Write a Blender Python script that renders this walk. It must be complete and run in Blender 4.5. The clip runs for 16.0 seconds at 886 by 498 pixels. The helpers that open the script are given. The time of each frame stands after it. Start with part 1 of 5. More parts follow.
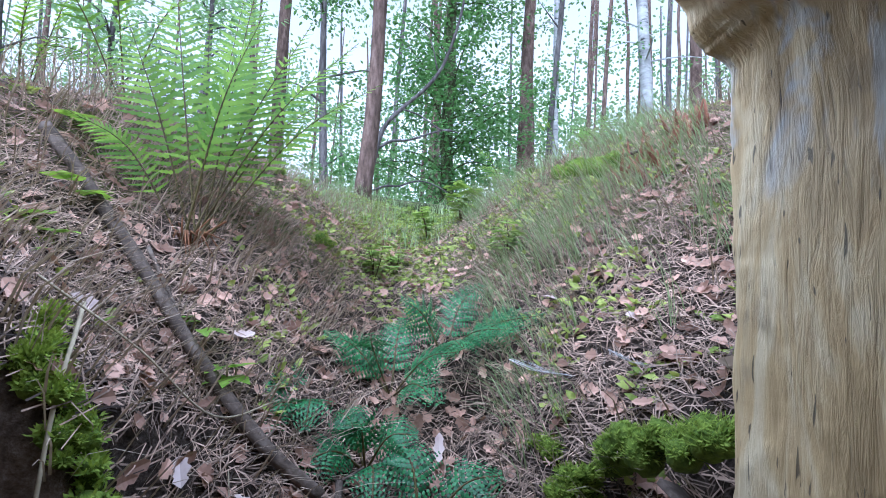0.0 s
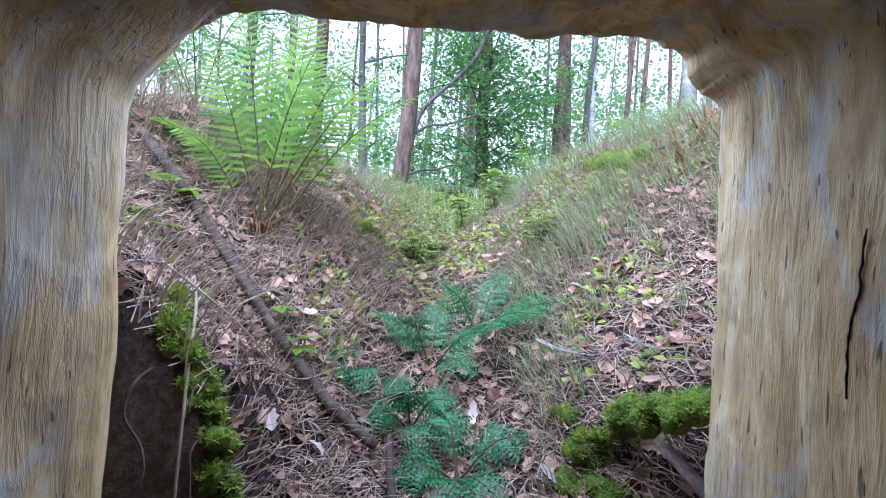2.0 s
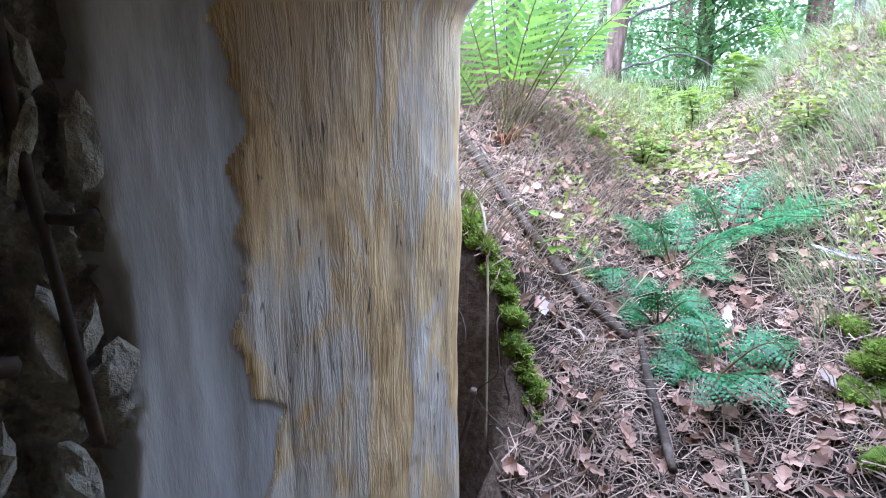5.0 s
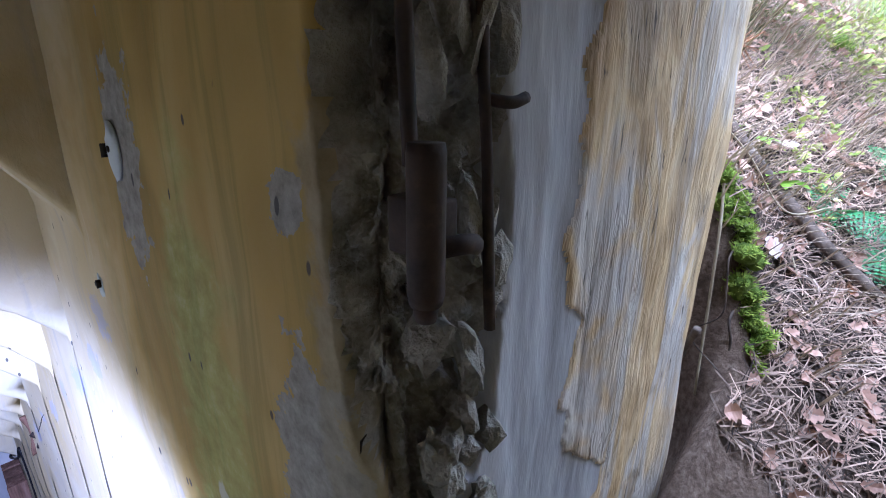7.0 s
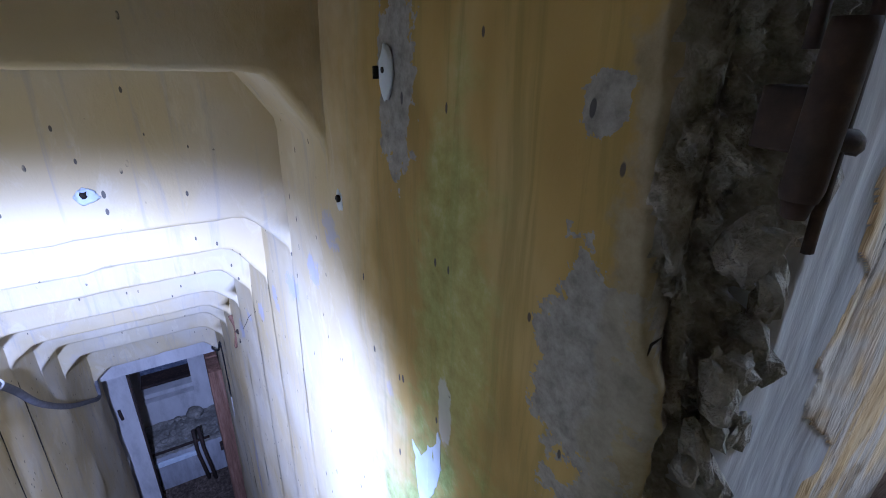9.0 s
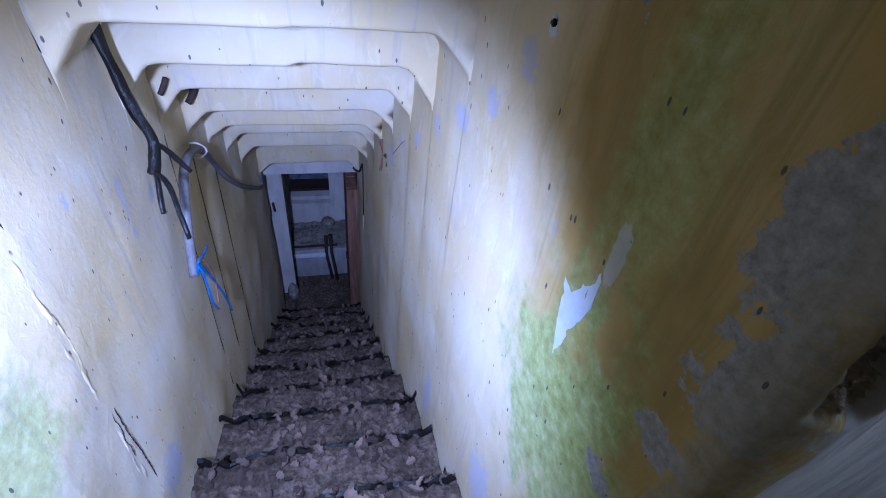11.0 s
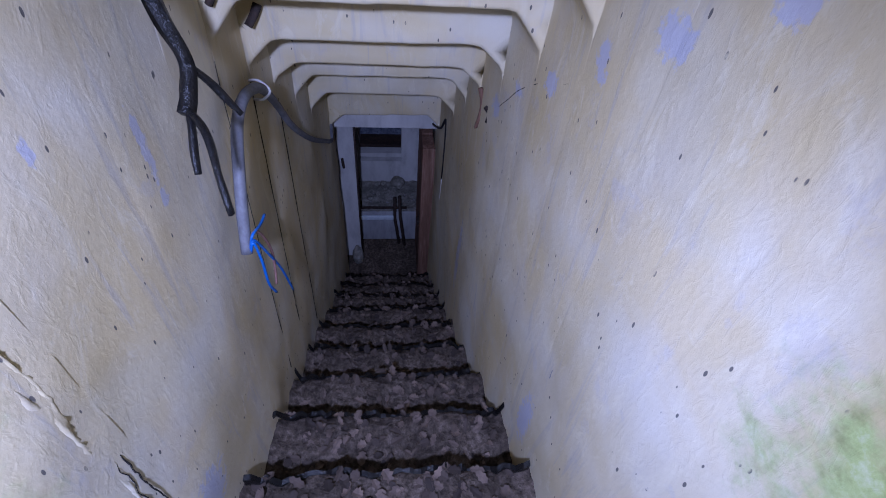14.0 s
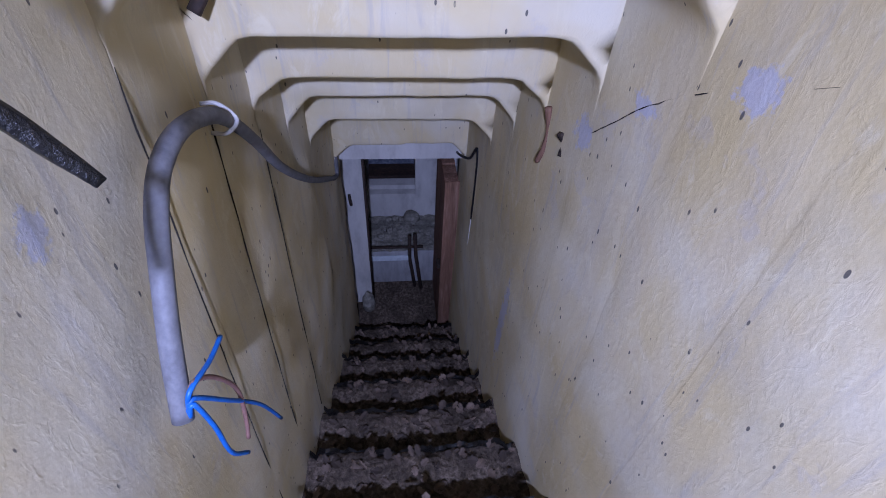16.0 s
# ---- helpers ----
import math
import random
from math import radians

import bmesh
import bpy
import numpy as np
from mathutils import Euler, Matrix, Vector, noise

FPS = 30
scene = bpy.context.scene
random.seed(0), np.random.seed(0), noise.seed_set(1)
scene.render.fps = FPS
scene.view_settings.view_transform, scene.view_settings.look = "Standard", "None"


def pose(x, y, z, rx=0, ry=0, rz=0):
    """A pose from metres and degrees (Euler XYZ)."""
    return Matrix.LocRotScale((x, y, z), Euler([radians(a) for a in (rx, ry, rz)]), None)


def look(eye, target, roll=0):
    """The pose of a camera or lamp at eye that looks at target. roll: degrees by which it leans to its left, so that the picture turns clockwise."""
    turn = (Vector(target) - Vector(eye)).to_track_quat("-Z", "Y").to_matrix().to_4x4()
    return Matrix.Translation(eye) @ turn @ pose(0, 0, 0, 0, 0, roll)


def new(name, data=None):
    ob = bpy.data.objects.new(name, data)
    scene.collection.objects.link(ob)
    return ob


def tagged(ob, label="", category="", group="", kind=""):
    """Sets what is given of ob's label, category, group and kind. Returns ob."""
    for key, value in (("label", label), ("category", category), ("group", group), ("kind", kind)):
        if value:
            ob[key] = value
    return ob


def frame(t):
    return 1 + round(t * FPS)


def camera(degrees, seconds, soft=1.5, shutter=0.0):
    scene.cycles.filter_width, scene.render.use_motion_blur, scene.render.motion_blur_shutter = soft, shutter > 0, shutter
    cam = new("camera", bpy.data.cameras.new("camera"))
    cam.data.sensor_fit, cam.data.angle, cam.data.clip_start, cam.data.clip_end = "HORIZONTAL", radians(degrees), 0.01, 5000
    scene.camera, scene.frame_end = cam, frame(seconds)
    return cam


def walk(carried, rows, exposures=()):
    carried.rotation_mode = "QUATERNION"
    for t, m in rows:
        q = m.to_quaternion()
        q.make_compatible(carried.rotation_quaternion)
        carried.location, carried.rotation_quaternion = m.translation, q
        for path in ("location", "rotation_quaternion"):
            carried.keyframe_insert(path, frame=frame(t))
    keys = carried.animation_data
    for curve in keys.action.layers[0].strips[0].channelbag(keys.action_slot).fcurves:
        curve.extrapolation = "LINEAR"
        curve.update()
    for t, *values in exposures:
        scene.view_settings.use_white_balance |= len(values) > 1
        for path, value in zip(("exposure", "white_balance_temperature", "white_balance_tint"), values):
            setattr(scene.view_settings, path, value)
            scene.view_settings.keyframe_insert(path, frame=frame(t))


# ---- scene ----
cam = camera(86.32, 16.0, soft=1.0)
# seconds, place, turn
ROWS = [
    (0, 0.030, 0.235, 1.426, 94.19, -1.76, -1.22),
    (0.5, 0.023, 0.178, 1.437, 93.72, -2.04, -0.45),
    (1, 0.016, 0.131, 1.442, 92.76, -2.34, 1.02),
    (1.5, 0.014, 0.087, 1.453, 91.88, -2.56, 2.02),
    (2, 0.014, 0.036, 1.455, 91.51, -2.81, 2.73),
    (2.5, 0.008, -0.014, 1.438, 89.59, -3.24, 4.38),
    (3, -0.007, -0.041, 1.436, 87.15, -2.86, 6.63),
    (3.5, -0.044, -0.059, 1.436, 84.97, -1.86, 10.06),
    (4, -0.073, -0.075, 1.435, 83.00, -0.69, 15.67),
    (4.2, -0.082, -0.081, 1.437, 82.48, -0.36, 17.87),
    (6.3, -0.275, -0.167, 1.430, 74.67, -1.12, 35.66),
    (6.5, -0.288, -0.173, 1.424, 73.70, -1.03, 37.41),
    (7, -0.317, -0.199, 1.409, 71.37, -0.78, 41.75),
    (7.5, -0.338, -0.227, 1.396, 69.32, -0.51, 46.45),
    (8, -0.357, -0.256, 1.389, 68.03, -0.32, 50.98),
    (8.5, -0.373, -0.282, 1.382, 67.59, -0.07, 55.42),
    (9, -0.375, -0.315, 1.367, 66.97, -1.03, 58.56),
    (9.5, -0.371, -0.358, 1.356, 63.61, -2.40, 62.39),
    (10, -0.369, -0.392, 1.343, 59.00, -4.14, 67.53),
    (12.3, -0.393, -0.458, 1.303, 43.32, -4.91, 83.84),
    (12.5, -0.400, -0.450, 1.300, 43.50, -4.35, 83.94),
    (13, -0.491, -0.473, 1.226, 43.35, -4.03, 84.60),
    (13.5, -0.681, -0.531, 1.107, 43.91, -4.27, 85.64),
    (14, -0.827, -0.525, 1.029, 44.56, -4.05, 85.45),
    (14.5, -1.014, -0.510, 0.913, 45.10, -3.21, 86.38),
    (15, -1.176, -0.531, 0.850, 45.15, -2.36, 87.62),
    (15.5, -1.347, -0.586, 0.735, 46.22, -2.07, 86.72),
    (16, -1.450, -0.608, 0.705, 47.19, -2.53, 84.96),
]
walk(cam, [(t, pose(x, y, z, rx, ry, rz)) for t, x, y, z, rx, ry, rz in ROWS],
     exposures=[(0, 0.85, 4800, 13), (2, 1.15, 4800, 14), (4, 1.65, 4800, 15), (7, 2.35, 4750, 17), (9, 2.05, 4700, 15), (10.2, 1.6, 4650, 15), (12.3, 1.05, 4600, 18), (13.5, 0.8, 4900, 19), (14.5, 0.95, 5100, 18), (16, 1.45, 5300, 17)])

# ---- world, sun, lamps ----
world = bpy.data.worlds.new("world")
scene.world = world
world.use_nodes = True
wn = world.node_tree.nodes
sky = wn.new("ShaderNodeTexSky")
sky.sky_type = "NISHITA"
sky.sun_disc = False
sky.sun_elevation, sky.sun_rotation = radians(52), radians(200)
sky.air_density, sky.dust_density, sky.ozone_density = 1.0, 4.0, 1.0
cloud = wn.new("ShaderNodeHueSaturation")
cloud.inputs["Saturation"].default_value, cloud.inputs["Value"].default_value = 0.04, 1.5
world.node_tree.links.new(sky.outputs[0], cloud.inputs["Color"])
world.node_tree.links.new(cloud.outputs[0], wn["Background"].inputs[0])
wn["Background"].inputs[1].default_value = 0.15

sun = new("sun", bpy.data.lights.new("sun", "SUN"))
sun.data.energy, sun.data.angle, sun.data.color = 0.7, radians(25), (1.0, 0.95, 0.86)
sun.matrix_world = look((0, 0, 20), (3.0, 6.5, 10), 0)

# unseen area lamp added above the doorway, standing in for sky over the cutting
door_fill = new("door_fill", bpy.data.lights.new("door_fill", "AREA"))
door_fill.data.shape, door_fill.data.size, door_fill.data.size_y = "RECTANGLE", 1.3, 0.7
door_fill.data.energy, door_fill.data.color = 15, (0.95, 0.98, 1.0)
door_fill.matrix_world = look((0.0, 1.15, 2.32), (-0.1, 0.1, 0.9))

# the cold torch that the walker holds at the head of the stairs
torch = new("torch", bpy.data.lights.new("torch", "SPOT"))
torch.data.energy, torch.data.color = 155, (0.68, 0.70, 1.0)
torch.data.spot_size, torch.data.spot_blend, torch.data.shadow_soft_size = radians(85), 1.0, 0.04
torch.matrix_world = look((-0.38, -0.70, 1.30), (-2.6, -0.42, -1.12))


# ---- mesh helpers ----
def link_mesh(name, me, material):
    ob = new(name, me)
    if material:
        me.materials.append(material)
    return ob


def from_bm(name, bm, material, smooth=True):
    me = bpy.data.meshes.new(name)
    bmesh.ops.recalc_face_normals(bm, faces=bm.faces)
    bm.to_mesh(me)
    bm.free()
    if smooth:
        me.shade_smooth()
    return link_mesh(name, me, material)


def part(name, bm, material, parent, label="", smooth=True):
    ob = from_bm(name, bm, material, smooth)
    ob.parent = parent
    if label:
        ob["label"] = label
    return ob


def raw(name, verts, faces, material, smooth=False):
    me = bpy.data.meshes.new(name)
    me.from_pydata(verts, [], faces)
    if smooth:
        me.shade_smooth()
    return link_mesh(name, me, material)


def box(lo, hi, bevel=0.0, bm=None):
    bm = bm or bmesh.new()
    made = bmesh.ops.create_cube(bm, size=1)["verts"]
    for v in made:
        v.co = Vector([lo[i] + (v.co[i] + 0.5) * (hi[i] - lo[i]) for i in range(3)])
    if bevel:
        edges = list({e for v in made for e in v.link_edges})
        bmesh.ops.bevel(bm, geom=edges, offset=bevel, segments=2, affect="EDGES", profile=0.6)
    return bm


def tube(points, radii, sides=8, bm=None, rough=0.0, seed=0.0):
    """A round bar through points with a radius at each."""
    bm = bm or bmesh.new()
    pts = [Vector(p) for p in points]
    if not hasattr(radii, "__len__"):
        radii = [radii] * len(pts)
    rings = []
    side = None
    for i, p in enumerate(pts):
        d = (pts[min(i + 1, len(pts) - 1)] - pts[max(i - 1, 0)]).normalized()
        if side is None:
            side = d.cross(Vector((0.3, 0.2, 1)) if abs(d.z) < 0.9 else Vector((1, 0.2, 0))).normalized()
        side = (side - d * side.dot(d)).normalized()
        up = d.cross(side)
        ring = []
        for k in range(sides):
            a = 2 * math.pi * k / sides
            r = radii[i]
            if rough:
                r *= 1 + rough * noise.noise(Vector((p.x * 9 + seed, p.y * 9 + k * 0.9, p.z * 9)))
            ring.append(bm.verts.new(p + (side * math.cos(a) + up * math.sin(a)) * r))
        rings.append(ring)
    for a, b in zip(rings, rings[1:]):
        for k in range(sides):
            bm.faces.new((a[k], a[(k + 1) % sides], b[(k + 1) % sides], b[k]))
    bm.faces.new(rings[0][::-1])
    bm.faces.new(rings[-1])
    return bm


def curve_points(points, steps=8):
    """A smooth line through points (Catmull-Rom)."""
    p = [Vector(q) for q in points]
    p = [p[0] * 2 - p[1]] + p + [p[-1] * 2 - p[-2]]
    out = []
    for i in range(1, len(p) - 2):
        for s in range(steps):
            t = s / steps
            a, b, c, d = p[i - 1], p[i], p[i + 1], p[i + 2]
            out.append(0.5 * ((2 * b) + (c - a) * t + (2 * a - 5 * b + 4 * c - d) * t * t + (3 * b - a - 3 * c + d) * t ** 3))
    out.append(p[-2])
    return out


def fbm(x, y, z, octaves=3):
    return noise.fractal(Vector((x, y, z)), 0.6, 2.1, octaves, noise_basis="PERLIN_ORIGINAL")


def smooth_step(a, b, v):
    t = min(1, max(0, (v - a) / (b - a)))
    return t * t * (3 - 2 * t)


def steps_between(a, b, n):
    return [a + (b - a) * i / n for i in range(n + 1)]


# ---- materials ----
def material(name, rough=0.85, spec=0.3):
    m = bpy.data.materials.new(name)
    m.use_nodes = True
    nt = m.node_tree
    bsdf = nt.nodes["Principled BSDF"]
    bsdf.inputs["Roughness"].default_value = rough
    bsdf.inputs["Specular IOR Level"].default_value = spec
    return m, nt, bsdf


def node(nt, kind, **values):
    n = nt.nodes.new(kind)
    for key, value in values.items():
        n.inputs[key.replace("_", " ")].default_value = value
    return n


def coords(nt, scale=(1, 1, 1), rotation=(0, 0, 0)):
    tc = nt.nodes.new("ShaderNodeTexCoord")
    mp = nt.nodes.new("ShaderNodeMapping")
    mp.inputs["Scale"].default_value = scale
    mp.inputs["Rotation"].default_value = rotation
    nt.links.new(tc.outputs["Object"], mp.inputs[0])
    return mp.outputs[0]


def noise_tex(nt, scale, detail=4, rough=0.6, vec=None, distortion=0.0):
    n = node(nt, "ShaderNodeTexNoise", Scale=scale, Detail=detail, Roughness=rough, Distortion=distortion)
    nt.links.new(coords(nt) if vec is None else vec, n.inputs["Vector"])
    return n.outputs["Fac"]


def ramp(nt, fac, stops):
    r = nt.nodes.new("ShaderNodeValToRGB")
    els = r.color_ramp.elements
    while len(els) < len(stops):
        els.new(0.5)
    for el, (pos, col) in zip(els, stops):
        el.position = pos
        el.color = (*col, 1) if len(col) == 3 else col
    nt.links.new(fac, r.inputs[0])
    return r.outputs[0]


def mask(nt, fac, lo, hi):
    r = nt.nodes.new("ShaderNodeMapRange")
    r.interpolation_type = "SMOOTHSTEP"
    r.inputs[1].default_value, r.inputs[2].default_value = lo, hi
    nt.links.new(fac, r.inputs[0])
    return r.outputs[0]


def mix(nt, fac, a, b, blend="MIX"):
    m = nt.nodes.new("ShaderNodeMix")
    m.data_type, m.blend_type = "RGBA", blend
    for sock, val in ((m.inputs[0], fac), (m.inputs[6], a), (m.inputs[7], b)):
        if isinstance(val, (int, float)):
            sock.default_value = val
        elif isinstance(val, tuple):
            sock.default_value = (*val, 1)
        else:
            nt.links.new(val, sock)
    return m.outputs[2]


def maths(nt, op, a, b=0.0):
    m = nt.nodes.new("ShaderNodeMath")
    m.operation = op
    for sock, val in ((m.inputs[0], a), (m.inputs[1], b)):
        if isinstance(val, (int, float)):
            sock.default_value = val
        else:
            nt.links.new(val, sock)
    return m.outputs[0]


def bump(nt, bsdf, height, strength, distance, before=None):
    b = node(nt, "ShaderNodeBump", Strength=strength, Distance=distance)
    nt.links.new(height, b.inputs["Height"])
    if before is not None:
        nt.links.new(before, b.inputs["Normal"])
    nt.links.new(b.outputs[0], bsdf.inputs["Normal"])
    return b.outputs[0]


def blob(nt, centre, size, wobble=0.35, freq=9.0):
    """1 inside a ragged patch of paint or stain, 0 outside."""
    tc = nt.nodes.new("ShaderNodeTexCoord")
    sub = nt.nodes.new("ShaderNodeVectorMath")
    sub.operation = "SUBTRACT"
    nt.links.new(tc.outputs["Object"], sub.inputs[0])
    sub.inputs[1].default_value = centre
    div = nt.nodes.new("ShaderNodeVectorMath")
    div.operation = "DIVIDE"
    nt.links.new(sub.outputs[0], div.inputs[0])
    div.inputs[1].default_value = size
    length = nt.nodes.new("ShaderNodeVectorMath")
    length.operation = "LENGTH"
    nt.links.new(div.outputs[0], length.inputs[0])
    n = noise_tex(nt, freq, 5, 0.65)
    wob = maths(nt, "MULTIPLY", maths(nt, "SUBTRACT", n, 0.5), wobble * 4)
    return maths(nt, "ADD", length.outputs["Value"], wob)


def plain(name, stops, scale=20, rough=0.85, relief=0.3, depth=0.005, stretch=(1, 1, 1), spec=0.3, metal=0.0):
    m, nt, bsdf = material(name, rough, spec)
    v = coords(nt, stretch)
    n1 = noise_tex(nt, scale, 6, 0.65, v)
    col = ramp(nt, n1, stops)
    n2 = noise_tex(nt, scale * 0.17, 3, 0.5, v)
    col = mix(nt, mask(nt, n2, 0.35, 0.7), col, mix(nt, 0.6, col, stops[0][1]))
    nt.links.new(col, bsdf.inputs["Base Color"])
    bsdf.inputs["Metallic"].default_value = metal
    if relief:
        bump(nt, bsdf, n1, relief, depth)
    return m


def jamb_paint():
    """Plaster cast against rough boards, ochre and blue-grey paint worn along the grain."""
    m, nt, bsdf = material("board_marked_plaster", 0.75, 0.3)
    grain = coords(nt, (58, 58, 8.5))
    fine = noise_tex(nt, 1.0, 5, 0.65, grain, 0.7)
    streak = noise_tex(nt, 1.0, 4, 0.6, coords(nt, (12, 12, 3.2)), 1.4)
    tone = noise_tex(nt, 1.0, 4, 0.6, coords(nt, (6, 6, 2.6)), 1.2)
    ochre = ramp(nt, streak, [(0.3, (0.26, 0.18, 0.085)), (0.5, (0.46, 0.33, 0.165)), (0.7, (0.60, 0.49, 0.31))])
    grey = ramp(nt, streak, [(0.3, (0.30, 0.31, 0.32)), (0.7, (0.50, 0.51, 0.52))])
    col = mix(nt, maths(nt, "MULTIPLY", mask(nt, tone, 0.51, 0.63), 0.7), ochre, grey)
    brown = noise_tex(nt, 1.0, 4, 0.6, coords(nt, (5, 5, 2.0)), 1.2)
    col = mix(nt, maths(nt, "MULTIPLY", mask(nt, brown, 0.50, 0.66), 0.75), col, (0.27, 0.21, 0.135))
    high = noise_tex(nt, 3.0, 3, 0.5)
    worn = mask(nt, noise_tex(nt, 6.0, 3, 0.6), 0.36, 0.62)
    col = mix(nt, maths(nt, "MULTIPLY", mask(nt, fine, 0.44, 0.30), maths(nt, "MULTIPLY", worn, 0.5)), col, (0.085, 0.068, 0.048))
    slit = mask(nt, noise_tex(nt, 1.0, 2, 0.5, coords(nt, (110, 110, 20)), 0.4), 0.67, 0.72)
    col = mix(nt, maths(nt, "MULTIPLY", slit, 0.8), col, (0.04, 0.033, 0.026))
    col = mix(nt, maths(nt, "MULTIPLY", mask(nt, high, 0.5, 0.75), 0.4), col, (0.50, 0.42, 0.30))
    nt.links.new(col, bsdf.inputs["Base Color"])
    b = bump(nt, bsdf, maths(nt, "MULTIPLY", fine, maths(nt, "ADD", maths(nt, "MULTIPLY", worn, 0.8), 0.2)), 1.0, 0.009)
    bump(nt, bsdf, noise_tex(nt, 40, 5, 0.6), 0.25, 0.004, b)
    return m


def wall_paint():
    """Cream and ochre limewash with algae, blue-grey blooms, scuffs and small pocks."""
    m, nt, bsdf = material("cream_limewash", 0.8, 0.25)
    big = noise_tex(nt, 2.2, 4, 0.55)
    streak = noise_tex(nt, 1.0, 3, 0.5, coords(nt, (5, 5, 2.2)), 0.8)
    base = ramp(nt, big, [(0.3, (0.47, 0.40, 0.24)), (0.5, (0.59, 0.53, 0.37)), (0.7, (0.64, 0.60, 0.49))])
    old = noise_tex(nt, 1.3, 5, 0.6, None, 0.8)
    base = mix(nt, maths(nt, "MULTIPLY", mask(nt, old, 0.42, 0.60), 0.6), base, (0.57, 0.46, 0.23))
    base = mix(nt, maths(nt, "MULTIPLY", mask(nt, streak, 0.45, 0.7), 0.15), base, (0.58, 0.58, 0.62))
    bloom = mask(nt, maths(nt, "ADD", noise_tex(nt, 7, 5, 0.65), maths(nt, "MULTIPLY", streak, 0.25)), 0.74, 0.81)
    base = mix(nt, maths(nt, "MULTIPLY", bloom, 0.15), base, (0.36, 0.39, 0.56))
    # thin runs of grey damp and rubbed, paler plaster
    runs = noise_tex(nt, 1.0, 5, 0.65, coords(nt, (26, 26, 2.0)), 0.6)
    base = mix(nt, maths(nt, "MULTIPLY", mask(nt, runs, 0.54, 0.70), 0.38), base, (0.36, 0.35, 0.36))
    rub = noise_tex(nt, 1.0, 5, 0.7, coords(nt, (9, 9, 4)), 1.2)
    base = mix(nt, maths(nt, "MULTIPLY", mask(nt, rub, 0.53, 0.68), 0.45), base, (0.69, 0.64, 0.48))
    # blue distemper showing along an old pipe run and in drips
    for centre, size in (((-1.24, -0.04, 1.03), (0.05, 0.3, 0.05)), ((-1.40, -0.04, 0.88), (0.05, 0.3, 0.045)), ((-1.60, -0.05, 0.74), (0.06, 0.3, 0.05)), ((-1.82, -0.06, 0.60), (0.04, 0.3, 0.05)), ((-2.33, -0.09, 0.27), (0.05, 0.3, 0.03)), ((-2.07, -0.08, 0.425), (0.05, 0.3, 0.045)), ((-2.55, -0.1, 0.09), (0.06, 0.3, 0.05)), ((-1.57, -0.05, -0.62), (0.06, 0.3, 0.16)), ((-0.97, -0.04, -0.20), (0.10, 0.3, 0.14)), ((-0.655, -0.03, 0.56), (0.05, 0.3, 0.04)), ((-0.99, -0.04, 0.81), (0.014, 0.3, 0.02)), ((-1.30, -1.03, -0.42), (0.10, 0.3, 0.12)), ((-2.86, -0.11, -1.1), (0.05, 0.3, 0.35)), ((-1.68, -1.03, 0.46), (0.022, 0.3, 0.10)), ((-1.68, -1.03, 0.33), (0.022, 0.3, 0.03)), ((-1.41, -1.03, 0.62), (0.015, 0.3, 0.03)), ((-1.15, -1.03, 0.82), (0.018, 0.3, 0.03)), ((-1.9, -1.03, 0.33), (0.03, 0.3, 0.04))):
        g = mask(nt, blob(nt, centre, size, 0.60, 40.0), 0.95, 0.60)
        base = mix(nt, maths(nt, "MULTIPLY", g, 0.5), base, (0.37, 0.42, 0.66))
    # streaked ochre by the entrance, darker than the cream and fading into it
    ochre = mask(nt, blob(nt, (-0.62, -0.03, 1.25), (0.62, 0.4, 1.05), 0.25, 3.0), 1.1, 0.55)
    oc = ramp(nt, streak, [(0.3, (0.25, 0.17, 0.045)), (0.55, (0.40, 0.285, 0.085)), (0.8, (0.47, 0.38, 0.17))])
    oc = mix(nt, maths(nt, "MULTIPLY", mask(nt, runs, 0.46, 0.62), 0.55), oc, (0.24, 0.20, 0.06))
    base = mix(nt, ochre, base, oc)
    # algae
    for centre, size, top in (((-0.78, -0.03, 0.46), (0.30, 0.3, 0.40), 0.75), ((-0.80, -0.03, 1.05), (0.10, 0.3, 0.34), 0.45), ((-0.83, -1.03, 0.40), (0.30, 0.3, 0.26), 0.6)):
        g = mask(nt, blob(nt, centre, size, 0.45, 11.0), 1.05, 0.45)
        gcol = ramp(nt, noise_tex(nt, 35, 6, 0.7), [(0.3, (0.13, 0.18, 0.04)), (0.55, (0.30, 0.40, 0.13)), (0.75, (0.50, 0.55, 0.36))])
        base = mix(nt, maths(nt, "MULTIPLY", g, top), base, gcol)
    arm = mask(nt, blob(nt, (-0.815, -0.03, 0.90), (0.020, 0.3, 0.075), 0.35, 24.0), 1.0, 0.8)
    base = mix(nt, maths(nt, "MULTIPLY", arm, 0.55), base, (0.52, 0.55, 0.60))
    # flaked patches down to grey render
    for centre, size in (((-0.60, -0.03, 1.10), (0.055, 0.3, 0.12)), ((-0.57, -0.03, 0.92), (0.06, 0.3, 0.10)), ((-0.60, -0.03, 0.74), (0.055, 0.3, 0.035)), ((-0.94, -0.03, 1.33), (0.05, 0.3, 0.12)), ((-0.615, -0.03, 1.33), (0.02, 0.3, 0.025)), ((-0.645, -0.03, 0.55), (0.05, 0.3, 0.03))):
        g = mask(nt, blob(nt, centre, size, 0.75, 24.0), 1.0, 0.95)
        gcol = ramp(nt, noise_tex(nt, 60, 6, 0.7), [(0.3, (0.17, 0.165, 0.15)), (0.7, (0.36, 0.35, 0.32))])
        base = mix(nt, g, base, gcol)
    band = mask(nt, blob(nt, (-0.545, -0.03, 1.15), (0.050, 0.3, 0.62), 0.5, 14.0), 1.05, 0.7)
